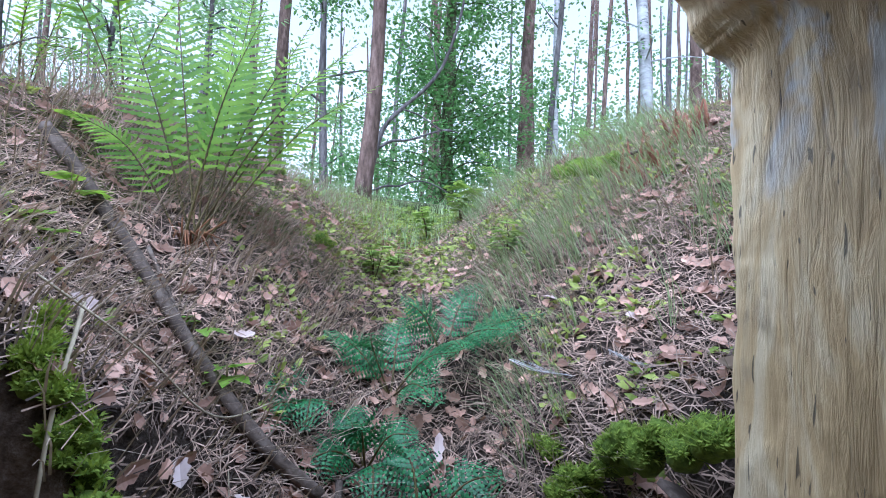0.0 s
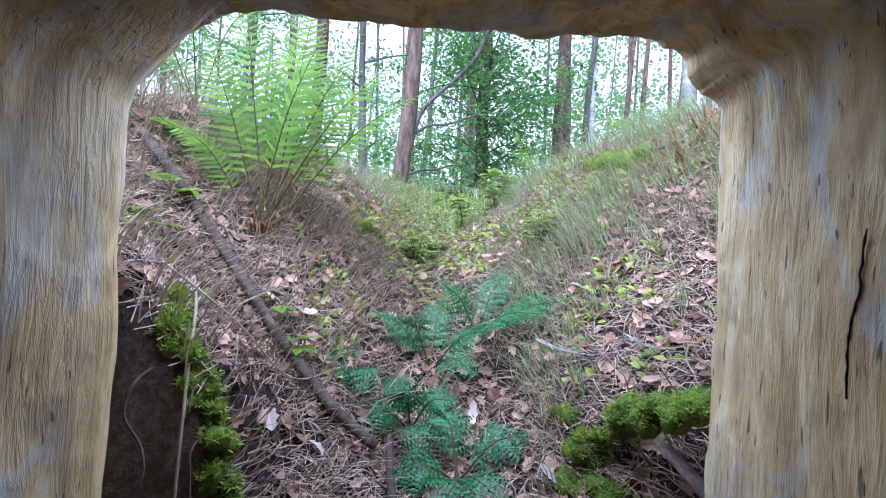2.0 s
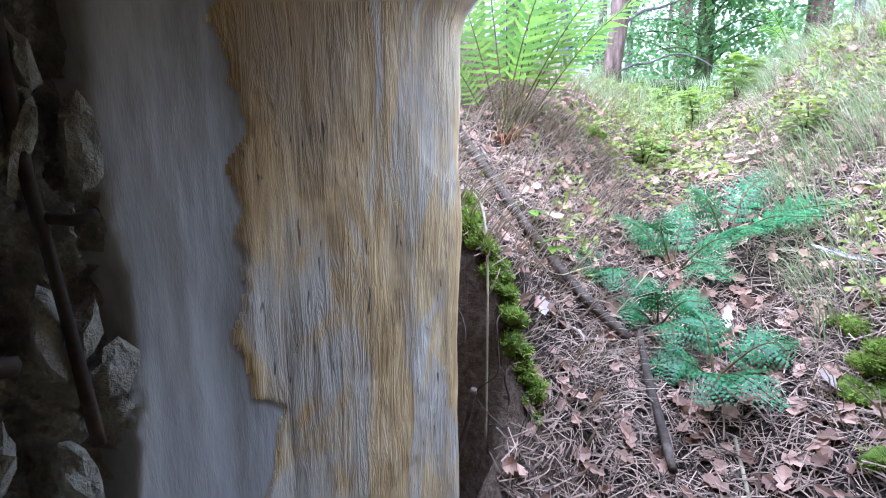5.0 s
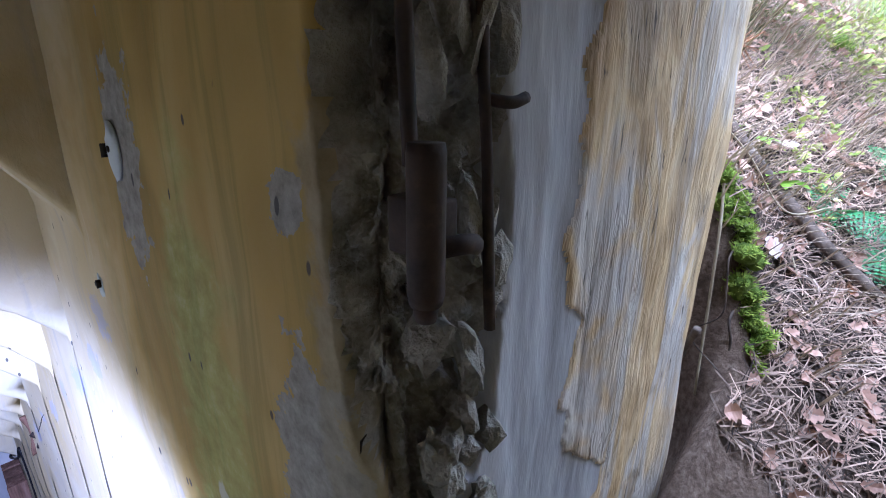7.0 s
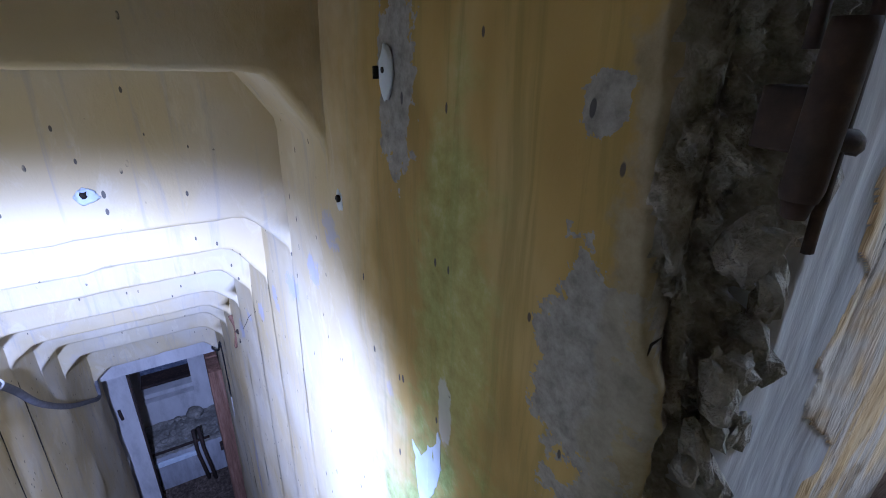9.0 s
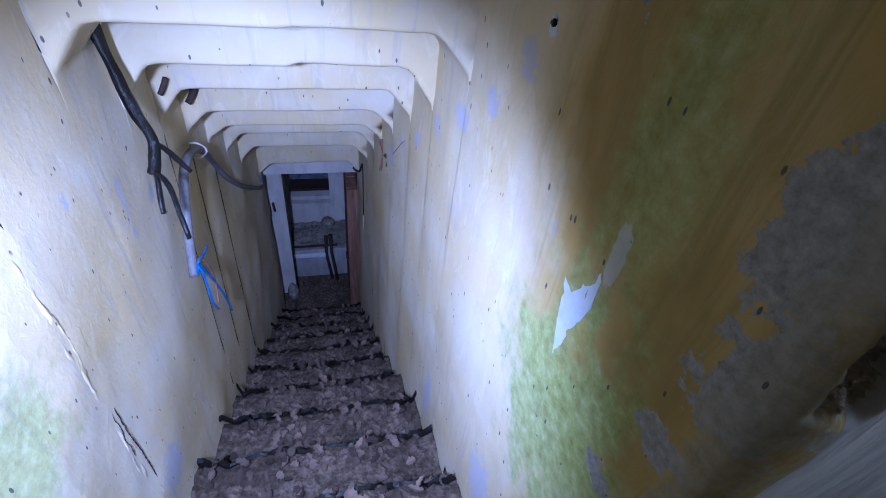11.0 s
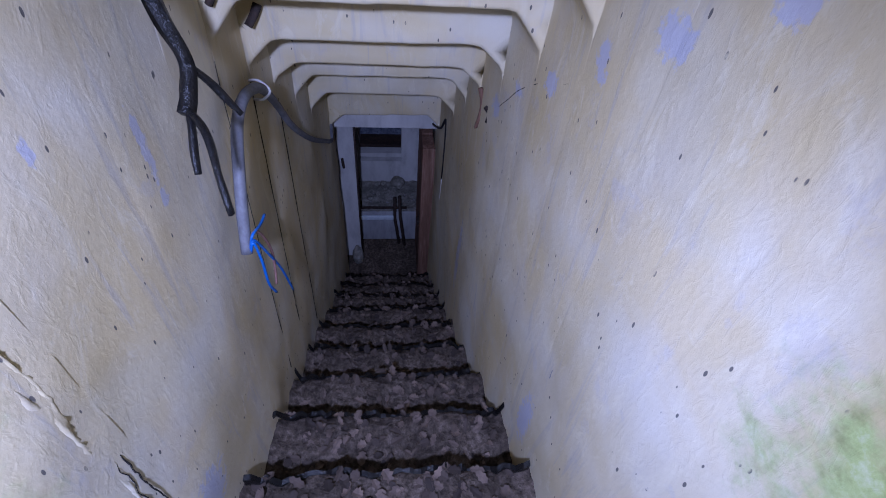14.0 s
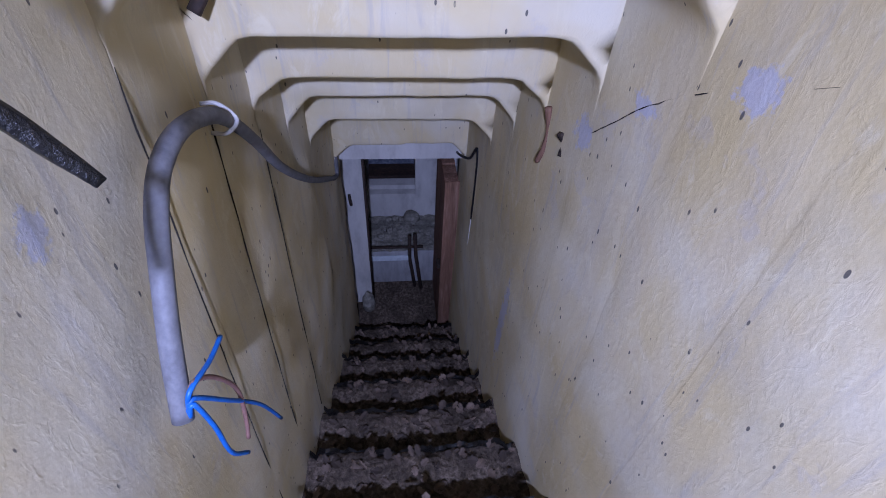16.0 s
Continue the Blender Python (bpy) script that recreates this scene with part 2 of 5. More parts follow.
    base = mix(nt, maths(nt, "MULTIPLY", band, 0.7), base, ramp(nt, noise_tex(nt, 40, 6, 0.7), [(0.3, (0.17, 0.155, 0.11)), (0.7, (0.34, 0.315, 0.24))]))
    # specks
    vor = node(nt, "ShaderNodeTexVoronoi", Scale=1.0)
    nt.links.new(coords(nt, (30, 30, 13), (0.2, 0.3, 0)), vor.inputs["Vector"])
    size = maths(nt, "MULTIPLY", noise_tex(nt, 16, 2, 0.6), 0.16)
    speck = mask(nt, maths(nt, "SUBTRACT", vor.outputs["Distance"], size), 0.025, 0.0)
    keep = mask(nt, noise_tex(nt, 11, 3, 0.6), 0.41, 0.46)
    base = mix(nt, maths(nt, "MULTIPLY", maths(nt, "MULTIPLY", speck, keep), 0.85), base, (0.05, 0.05, 0.06))
    nt.links.new(base, bsdf.inputs["Base Color"])
    b = bump(nt, bsdf, noise_tex(nt, 13, 4, 0.5), 0.22, 0.008)
    b = bump(nt, bsdf, runs, 0.15, 0.003, b)
    b = bump(nt, bsdf, mask(nt, noise_tex(nt, 1.0, 4, 0.6, coords(nt, (34, 34, 13)), 1.6), 0.52, 0.64), 0.10, 0.003, b)
    bump(nt, bsdf, noise_tex(nt, 60, 5, 0.65), 0.3, 0.003, b)
    return m


def leaf_mat(name, low, high, gloss=0.5, through_light=0.35):
    m, nt, bsdf = material(name, gloss, 0.35)
    info = nt.nodes.new("ShaderNodeNewGeometry")
    col = ramp(nt, info.outputs["Random Per Island"], [(0.0, low), (1.0, high)])
    n = noise_tex(nt, 40, 3, 0.6)
    col = mix(nt, maths(nt, "MULTIPLY", mask(nt, n, 0.4, 0.7), 0.35), col, low)
    nt.links.new(col, bsdf.inputs["Base Color"])
    if through_light:
        tr = nt.nodes.new("ShaderNodeBsdfTranslucent")
        nt.links.new(mix(nt, 0.5, col, (high[0] * 1.6, high[1] * 1.5, high[2])), tr.inputs[0])
        ms = nt.nodes.new("ShaderNodeMixShader")
        ms.inputs[0].default_value = through_light
        nt.links.new(bsdf.outputs[0], ms.inputs[1])
        nt.links.new(tr.outputs[0], ms.inputs[2])
        nt.links.new(ms.outputs[0], nt.nodes["Material Output"].inputs[0])
    return m


def soil_mat():
    m, nt, bsdf = material("litter_soil", 0.95, 0.1)
    n1 = noise_tex(nt, 55, 8, 0.75)
    n2 = noise_tex(nt, 3.5, 4, 0.6)
    col = ramp(nt, n1, [(0.34, (0.013, 0.010, 0.008)), (0.5, (0.048, 0.036, 0.028)), (0.68, (0.14, 0.105, 0.085)), (0.8, (0.26, 0.21, 0.175))])
    # moss and grass cover the level ground, needles the cut
    geo = nt.nodes.new("ShaderNodeNewGeometry")
    sep = nt.nodes.new("ShaderNodeSeparateXYZ")
    nt.links.new(geo.outputs["Position"], sep.inputs[0])
    high = mask(nt, maths(nt, "ADD", maths(nt, "ADD", sep.outputs[2], maths(nt, "MULTIPLY", sep.outputs[1], 0.35)), maths(nt, "MULTIPLY", n2, 1.2)), 2.6, 3.2)
    green = ramp(nt, n1, [(0.3, (0.05, 0.065, 0.02)), (0.5, (0.15, 0.18, 0.05)), (0.7, (0.36, 0.36, 0.13))])
    col = mix(nt, maths(nt, "MULTIPLY", high, 0.75), col, green)
    # bare sandy earth in the pit before the doorway
    bare = mask(nt, maths(nt, "ADD", sep.outputs[1], maths(nt, "MULTIPLY", n2, 0.12)), 1.06, 0.97)
    sand = ramp(nt, n1, [(0.3, (0.07, 0.048, 0.034)), (0.5, (0.17, 0.12, 0.088)), (0.75, (0.32, 0.245, 0.19))])
    col = mix(nt, bare, col, sand)
    nt.links.new(col, bsdf.inputs["Base Color"])
    bump(nt, bsdf, n1, 0.9, 0.03)
    return m


JAMB = jamb_paint()
WALL = wall_paint()
SOIL = soil_mat()
STAIR = plain("trodden_dirt", [(0.3, (0.032, 0.025, 0.019)), (0.5, (0.105, 0.082, 0.062)), (0.75, (0.24, 0.19, 0.15))], 38, 0.95, 1.0, 0.02, spec=0.1)
RUBBLE = plain("broken_concrete", [(0.25, (0.12, 0.115, 0.10)), (0.5, (0.28, 0.265, 0.225)), (0.75, (0.48, 0.46, 0.40))], 26, 0.95, 1.0, 0.02, spec=0.15)
RENDER = plain("grey_render", [(0.25, (0.22, 0.22, 0.225)), (0.5, (0.36, 0.365, 0.38)), (0.75, (0.50, 0.50, 0.51))], 18, 0.9, 0.5, 0.006, (1, 1, 0.25))
RUST = plain("rusted_iron", [(0.3, (0.012, 0.009, 0.008)), (0.55, (0.045, 0.028, 0.02)), (0.8, (0.12, 0.065, 0.04))], 45, 0.8, 0.5, 0.002, spec=0.4)
RUBBER = plain("black_rubber", [(0.3, (0.006, 0.006, 0.008)), (0.7, (0.012, 0.012, 0.015))], 60, 0.55, 0.8, 0.004, spec=0.3)
SHEATH = plain("grey_cable_sheath", [(0.3, (0.09, 0.09, 0.10)), (0.7, (0.20, 0.20, 0.22))], 30, 0.6, 0.2, 0.001, spec=0.4)
BLUE = plain("blue_insulation", [(0.3, (0.01, 0.07, 0.30)), (0.7, (0.03, 0.16, 0.55))], 30, 0.45, 0, spec=0.5)
BROWNWIRE = plain("brown_insulation", [(0.3, (0.12, 0.06, 0.05)), (0.7, (0.26, 0.15, 0.13))], 30, 0.5, 0, spec=0.5)
TIMBER = plain("weathered_red_timber", [(0.3, (0.10, 0.055, 0.035)), (0.5, (0.22, 0.12, 0.08)), (0.75, (0.36, 0.23, 0.17))], 9, 0.8, 0.5, 0.004, (6, 6, 0.5))
DARKWOOD = plain("dark_blue_panel", [(0.3, (0.05, 0.06, 0.09)), (0.5, (0.13, 0.15, 0.20)), (0.75, (0.28, 0.30, 0.36))], 12, 0.8, 0.5, 0.004, (0.6, 3, 3))
WHITEWASH = plain("whitewashed_concrete", [(0.3, (0.38, 0.37, 0.36)), (0.5, (0.56, 0.55, 0.53)), (0.75, (0.66, 0.65, 0.63))], 7, 0.85, 0.4, 0.006, (1, 1, 0.4))
STICK = plain("dead_branch", [(0.3, (0.035, 0.026, 0.02)), (0.5, (0.10, 0.075, 0.06)), (0.75, (0.22, 0.18, 0.15))], 30, 0.9, 0.8, 0.004, (1, 1, 1))
PALE = plain("bleached_stem", [(0.3, (0.22, 0.18, 0.12)), (0.7, (0.45, 0.39, 0.28))], 30, 0.9, 0.4, 0.002)
PINE = plain("pine_bark", [(0.3, (0.05, 0.035, 0.03)), (0.5, (0.17, 0.115, 0.095)), (0.75, (0.33, 0.24, 0.21))], 7, 0.95, 1.0, 0.03, (3, 3, 0.8), spec=0.1)
GREYBARK = plain("grey_bark", [(0.3, (0.05, 0.045, 0.045)), (0.5, (0.14, 0.125, 0.125)), (0.75, (0.27, 0.25, 0.25))], 8, 0.95, 0.9, 0.02, (3, 3, 0.7), spec=0.1)
BIRCH = plain("birch_bark", [(0.32, (0.04, 0.04, 0.04)), (0.42, (0.38, 0.38, 0.38)), (0.7, (0.60, 0.60, 0.60))], 5, 0.85, 0.5, 0.01, (1, 1, 3), spec=0.2)
MOSSBARK = plain("mossy_bark", [(0.3, (0.03, 0.035, 0.02)), (0.5, (0.09, 0.10, 0.05)), (0.75, (0.19, 0.20, 0.12))], 8, 0.95, 0.9, 0.02, (3, 3, 0.7), spec=0.1)
FERN = leaf_mat("fern_green", (0.07, 0.17, 0.018), (0.27, 0.42, 0.05), 0.5, 0.42)
FERNDARK = leaf_mat("shaded_fern_green", (0.012, 0.060, 0.022), (0.070, 0.25, 0.085), 0.45, 0.2)
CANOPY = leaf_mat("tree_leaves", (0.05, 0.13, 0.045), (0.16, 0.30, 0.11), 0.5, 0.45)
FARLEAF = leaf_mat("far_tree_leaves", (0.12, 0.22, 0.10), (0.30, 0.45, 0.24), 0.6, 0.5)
YELLOWLEAF = leaf_mat("seedling_leaves", (0.14, 0.24, 0.04), (0.34, 0.46, 0.11), 0.5, 0.4)
GRASS = leaf_mat("green_grass", (0.14, 0.22, 0.09), (0.42, 0.50, 0.28), 0.6, 0.3)
STRAW = leaf_mat("dry_straw", (0.16, 0.115, 0.08), (0.44, 0.35, 0.27), 0.8, 0.15)
NEEDLE = leaf_mat("fallen_needles", (0.018, 0.011, 0.008), (0.54, 0.38, 0.29), 0.8, 0.0)
DEADLEAF = leaf_mat("fallen_leaves", (0.09, 0.042, 0.024), (0.62, 0.39, 0.30), 0.7, 0.15)
GROUNDMOSS = leaf_mat("ground_moss", (0.12, 0.19, 0.03), (0.42, 0.47, 0.12), 0.7, 0.3)
MOSS = leaf_mat("moss_fronds", (0.09, 0.15, 0.012), (0.36, 0.45, 0.07), 0.8, 0.35)
TAR = plain("black_tar", [(0.3, (0.003, 0.003, 0.003)), (0.7, (0.010, 0.009, 0.009))], 50, 0.38, 0.8, 0.006, spec=0.35)
WEB = plain("spider_silk", [(0.3, (0.5, 0.5, 0.52)), (0.7, (0.7, 0.7, 0.72))], 30, 0.5, 0)


# ---- the bunker: entrance, landing, stair passage ----
def sheet(name, rows, materials, choose=None, smooth=True):
    """A surface through rows of points; choose(row, column) names the material slot."""
    n = len(rows[0])
    verts = [p for r in rows for p in r]
    faces = [(i * n + j, i * n + j + 1, (i + 1) * n + j + 1, (i + 1) * n + j) for i in range(len(rows) - 1) for j in range(n - 1)]
    me = bpy.data.meshes.new(name)
    me.from_pydata([tuple(v) for v in verts], [], faces)
    for m in materials:
        me.materials.append(m)
    if choose:
        for f, p in zip(faces, me.polygons):
            p.material_index = choose(f[0] // n, f[0] % n)
    if smooth:
        me.shade_smooth()
    return new(name, me)


def structure(ob, label, category="wall"):
    return tagged(ob, label, category, kind="structure")


def block(name, lo, hi, mat, label, category="wall", bevel=0.0):
    return structure(from_bm(name, box(lo, hi, bevel), mat, smooth=False), label, category)


# plan of the wall that turns from the door reveal into the stair passage
PLAN = [(-0.90, 0.665), (-0.70, 0.715), (-0.58, 0.742), (-0.525, 0.738), (-0.500, 0.705), (-0.492, 0.64), (-0.497, 0.50), (-0.506, 0.35), (-0.512, 0.22), (-0.513, 0.10), (-0.514, 0.03), (-0.524, -0.008), (-0.550, -0.028), (-0.62, -0.031), (-0.80, -0.034), (-1.00, -0.037), (-1.26, -0.042)]


def plan_points():
    fine = [Vector((x, y, 0)) for x, y in PLAN]
    dense = curve_points(fine, 60)
    out, last = [], None
    for p in dense:
        near = p.y < 0.36 and p.x > -0.64
        gap = 0.0034 if near else 0.018
        if last is None or (p - last).length >= gap:
            out.append(p)
            last = p
    return out


def recess_depth(arc, z):
    """Depth of the broken corner; arc runs from the reveal (+) round to the passage (-), 0 at the corner."""
    lo = -0.054 - 0.012 * fbm(z * 7, 3.1, 0, 4) - 0.014 * smooth_step(1.30, 1.44, z) + 0.045 * smooth_step(1.27, 1.08, z)
    hi = 0.106 + 0.008 * fbm(z * 9, 7.7, 0) - 0.04 * smooth_step(1.20, 1.02, z)
    e = min(smooth_step(lo, lo + 0.012, arc), 1 - smooth_step(hi - 0.014, hi, arc))
    e *= smooth_step(0.93, 1.0, z + 0.03 * fbm(arc * 20, z * 8, 2))
    rocky = fbm(arc * 26, z * 13, 1.3, 5)
    cells = noise.cell(Vector((arc * 24 + 0.5 * fbm(arc * 9, z * 9, 5), z * 9, 0.0)))
    return e, e * (0.022 + 0.030 * rocky + 0.012 * cells + 0.010 * fbm(arc * 80, z * 55, 4.2, 3))


def grey_edge(z):
    return 0.225 + 0.045 * fbm(z * 5.5, 11.3, 0, 4) + 0.10 * smooth_step(1.0, 0.9, z) + 0.03 * smooth_step(1.27, 1.14, z)


plan = plan_points()
corner = min(range(len(plan)), key=lambda i: (plan[i] - Vector((-0.524, -0.008, 0))).length)
acc = [0.0]
for a, b in zip(plan, plan[1:]):
    acc.append(acc[-1] + (b - a).length)
ARCS = [acc[corner] - s for s in acc]
ZS = [-0.6, -0.3, 0.0, 0.15, 0.3, 0.4, 0.5, 0.6, 0.7, 0.78, 0.86] + steps_between(0.90, 1.62, 210) + [1.66, 1.70, 1.76, 1.86]
rows = []
for z in ZS:
    row = []
    for i, p in enumerate(plan):
        d = (plan[min(i + 1, len(plan) - 1)] - plan[max(i - 1, 0)]).normalized()
        into = Vector((d.y, -d.x, 0))
        e, depth = recess_depth(ARCS[i], z)
        wave = 0.006 * fbm(p.x * 2.5, p.y * 2.5, z * 2.2) + (1 - e) * 0.0016 * fbm(p.x * 30, p.y * 30, z * 6)
        lip = 0.0025 if (e < 0.5 and ARCS[i] > grey_edge(z)) else 0.0
        if p.y > 0.6:
            wave += 0.004 * fbm(1.7, 0.3, z * 3.1)
        flare = 0.16 * smooth_step(1.62, 1.86, z) ** 2 if ARCS[i] > 0.1 else 0.0
        row.append(Vector((p.x, p.y, z)) - into * (wave + lip - depth) + Vector((flare, 0, 0)))
    rows.append(row)


def wall_slot(i, j):
    z, arc = ZS[i], ARCS[j]
    e, _ = recess_depth(arc, z)
    if e > 0.45:
        return 1
    if arc > grey_edge(z):
        return 0
    return 2 if arc > 0.05 else 3


structure(sheet("wall_entrance", rows, [JAMB, RUBBLE, RENDER, WALL], wall_slot), "plastered door reveal with ochre board-marked paint and a broken corner", "wall")
# unseen block that gives the plaster sheet thickness and stops light leaks
block("wall_entrance_core", (-1.5, -0.0, -0.6), (-0.60, 0.62, 2.2), RUBBLE, "unseen concrete mass behind the entrance plaster, added as light-tight backing")

# lintel, right reveal
ARCH = curve_points([(-0.560, 0, 1.655), (-0.505, 0, 1.705), (-0.459, 0, 1.773), (-0.417, 0, 1.813), (-0.36, 0, 1.838), (-0.27, 0, 1.845), (-0.1, 0, 1.843), (0.09, 0, 1.848), (0.22, 0, 1.862), (0.31, 0, 1.866), (0.345, 0, 1.856), (0.38, 0, 1.850), (0.41, 0, 1.805), (0.435, 0, 1.785), (0.455, 0, 1.762), (0.464, 0, 1.69), (0.466, 0, 1.60), (0.465, 0, 1.54), (0.463, 0, 1.45), (0.461, 0, 1.3), (0.455, 0, 0.9), (0.455, 0, 0.4), (0.455, 0, -0.6)], 14)
rows = []
for k, s in enumerate([-0.30, -0.10, -0.04, -0.015, 0.0, 0.012, 0.03, 0.06] + steps_between(0.09, 1.0, 34)):
    row = []
    for i, p in enumerate(ARCH):
        d = (ARCH[min(i + 1, len(ARCH) - 1)] - ARCH[max(i - 1, 0)]).normalized()
        out = Vector((-d.z, 0, d.x))
        y0 = 0.75 + (p.x + 0.493) * 0.177 + 0.012 * fbm(p.x * 7, p.z * 7, 4.4)
        inner = -0.035
        lift = {0: 0.32, 1: 0.10, 2: 0.045, 3: 0.016, 4: 0.005, 5: 0.0}.get(k, 0.0)
        y = y0 if s < 0 else y0 + (inner - y0) * s
        q = Vector((p.x, y + (0.012 if 0 < k < 4 else 0), p.z))
        ragged = 0.007 * fbm(p.x * 14, p.z * 14, 9.2, 5) * (1 - smooth_step(0.02, 0.16, s)) * (1 if p.z > 1.72 else 0.3)
        wave = 0.004 * fbm(p.x * 3, y * 3, p.z * 2.4) + 0.0016 * fbm(p.x * 28, y * 28, p.z * 5)
        row.append(q + out * (lift + wave + ragged))
    rows.append(row)
structure(sheet("wall_portal", rows, [JAMB]), "doorway lintel and reveal in ochre board-marked plaster with chamfered corners", "doorway")
block("ceiling_landing", (-1.24, -1.25, 1.872), (0.75, -0.03, 2.1), WALL, "dim ochre ceiling over the landing", "ceiling")
# unseen block behind the thin lintel sheet, added to stop light leaks
block("wall_lintel_core", (-1.5, -0.02, 1.88), (1.6, 0.70, 2.25), RUBBLE, "unseen concrete mass above the doorway, added as light-tight backing")
block("wall_landing_east", (0.50, -1.25, -0.6), (0.75, 0.80, 1.9), WALL, "cream limewashed wall closing the landing")
# unseen front blocks, added to shut daylight out beside the doorway
block("facade_blocker_east", (0.75, 0.3, -0.6), (2.6, 0.85, 2.25), RUBBLE, "unseen concrete front block added to close the bunker against daylight")
block("facade_blocker_west", (-2.6, 0.2, -0.6), (-0.9, 0.62, 2.25), RUBBLE, "unseen concrete front block added to close the bunker against daylight")
# unseen slab, added so that sky light enters only at the doorway
block("roof_blocker", (-7.0, -2.2, 2.11), (2.6, 0.62, 2.3), RUBBLE, "unseen concrete slab added over the bunker to keep daylight out", "roof")

# south wall of landing and upper stair
rows = [[Vector((x, -1.022 - 0.012 * fbm(x * 2, z * 2, 5.1) - 0.002 * fbm(x * 17, z * 17, 1.1), z)) for z in steps_between(-1.2, 1.86, 60)] for x in steps_between(0.6, -1.24, 60)]
structure(sheet("wall_south", rows, [WALL]), "cream limewashed passage wall with algae and blue stains", "wall")
block("wall_south_core", (-6.0, -1.6, -3.2), (0.75, -1.10, 1.95), RUBBLE, "concrete mass of the passage side")
block("wall_north_core", (-6.0, 0.06, -3.2), (-0.62, 0.30, 2.0), RUBBLE, "concrete mass of the passage side")

# rough plaster seam that stands proud where the stair begins
rows = []
for z in steps_between(-0.62, 0.98, 150):
    wide = 0.026 + 0.014 * fbm(z * 5, 2.2, 0, 4)
    mid_x = -1.178 + 0.010 * fbm(z * 3, 8.1, 0, 3)
    row = []
    for u in steps_between(-1, 1, 14):
        x = mid_x + u * wide
        up = (1 - u * u) * (0.003 + 0.006 * fbm(x * 60, z * 9, 3.0, 5)) - 0.006 * math.exp(-((u + 0.55) / 0.12) ** 2)
        row.append(Vector((x, -1.026 - 0.012 * fbm(x * 2, z * 2, 5.1) + up, z)))
    rows.append(row)
structure(sheet("trim_seam", rows, [WALL]), "rough ridge of torn plaster between landing and stair", "plaster")

# ribs: place along the stair, crown height, springing height, north face, south face
RIBS = [(-1.22, 1.33, 1.22, -0.0415, -1.022), (-1.58, 0.97, 0.87, -0.050, -1.022), (-1.90, 0.77, 0.66, -0.064, -1.024), (-2.20, 0.57, 0.47, -0.082, -1.028), (-2.52, 0.338, 0.25, -0.108, -1.035),
        (-2.84, 0.108, 0.03, -0.120, -1.030), (-3.15, -0.092, -0.19, -0.130, -1.018), (-3.47, -0.355, -0.45, -0.142, -1.008), (-4.03, -0.81, -0.90, -0.165, -0.990), (-4.26, 0, 0, 0, 0)]


def rib(index):
    x0, crown, spring, yn, ys = RIBS[index]
    x1, _, _, yn1, ys1 = RIBS[index + 1]
    if index == len(RIBS) - 2:
        yn1, ys1 = yn, ys
    low = -0.46 + (x1 + 1.11) * 0.74 - 0.55
    prof = [(yn, z) for z in steps_between(low, spring - 0.04, 26)]
    prof += [(yn - 0.004, spring - 0.012), (yn - 0.02, spring + 0.012), (yn - 0.075, crown - 0.022), (yn - 0.095, crown - 0.006)]
    prof += [(y, crown) for y in steps_between(yn - 0.125, ys + 0.125, 18)]
    prof += [(ys + 0.095, crown - 0.006), (ys + 0.075, crown - 0.022), (ys + 0.02, spring + 0.012), (ys + 0.004, spring - 0.012)]
    prof += [(ys, z) for z in steps_between(spring - 0.04, low, 26)]
    mid = (yn + ys) / 2
    rows = []
    for x, grow in ((x0 + 0.003, 0.55), (x0 + 0.002, 0.05), (x0, 0.012), (x0 - 0.003, 0.004), (x0 - 0.010, 0.0)) + tuple((x0 + (x1 - 0.02 - x0) * s, 0.0) for s in (0.12, 0.3, 0.5, 0.7, 0.85, 1.0)):
        row = []
        for y, z in prof:
            sy = 1 if y > mid else -1
            grow_here = grow * smooth_step(spring - 0.02, spring + 0.03, z)
            gy = grow_here * sy * (1 if abs(y - mid) > 0.3 else abs(y - mid) / 0.3)
            gz = grow if z > spring - 0.02 else 0
            along = max(0.0, min(1.0, (x0 - x) / (x0 - x1)))
            gy += along * ((yn1 + 0.002 - yn) if sy > 0 else (ys1 - 0.002 - ys)) * min(1, abs(y - mid) / 0.3)
            w = -0.006 * fbm(x * 2.5, y * 2.5, z * 2.2) - 0.0016 * fbm(x * 30, y * 30, z * 6) if sy > 0 else 0.012 * fbm(x * 2, z * 2, 5.1) + 0.002 * fbm(x * 17, z * 17, 1.1)
            row.append(Vector((x + 0.005 * fbm(y * 5, z * 5, index * 3.3), y + gy + w * sy, z + gz + w)))
        rows.append(row)
    structure(sheet("passage_wall_%d" % (index + 1), rows, [WALL]), "stepped passage ring of cream limewashed concrete with chamfered corners", "wall")


for index in range(len(RIBS) - 1):
    rib(index)


block("wall_over_stair", (-1.62, -1.25, 1.40), (-1.235, 0.05, 2.1), WALL, "ochre wall above the first passage ring")


# stairs
def dirt(name, x0, x1, y0, y1, z, amp, seed, nx=22, ny=44, skirt=0.3):
    rows = []
    xs = [x0] + steps_between(x0, x1, nx) + [x1]
    for i, x in enumerate(xs):
        row = []
        for y in steps_between(y0, y1, ny):
            side = min(1, min(y - y0, y1 - y) / 0.08)
            h = amp * fbm(x * 9 + seed, y * 9, seed, 5) + amp * 0.5 * fbm(x * 34, y * 34 + seed, 2.2) + 0.022 * (1 - side)
            droop = -0.022 * smooth_step(x0 + 0.06, x0, x)
            q = Vector((x, y, z + h + droop))
            if i == 0:
                q.z -= skirt
            if x < x0 + 0.02:
                q.x += 0.020 * fbm(y * 7, seed, 3.3, 4)
            row.append(q)
        rows.append(row)
    return sheet(name, rows, [STAIR])


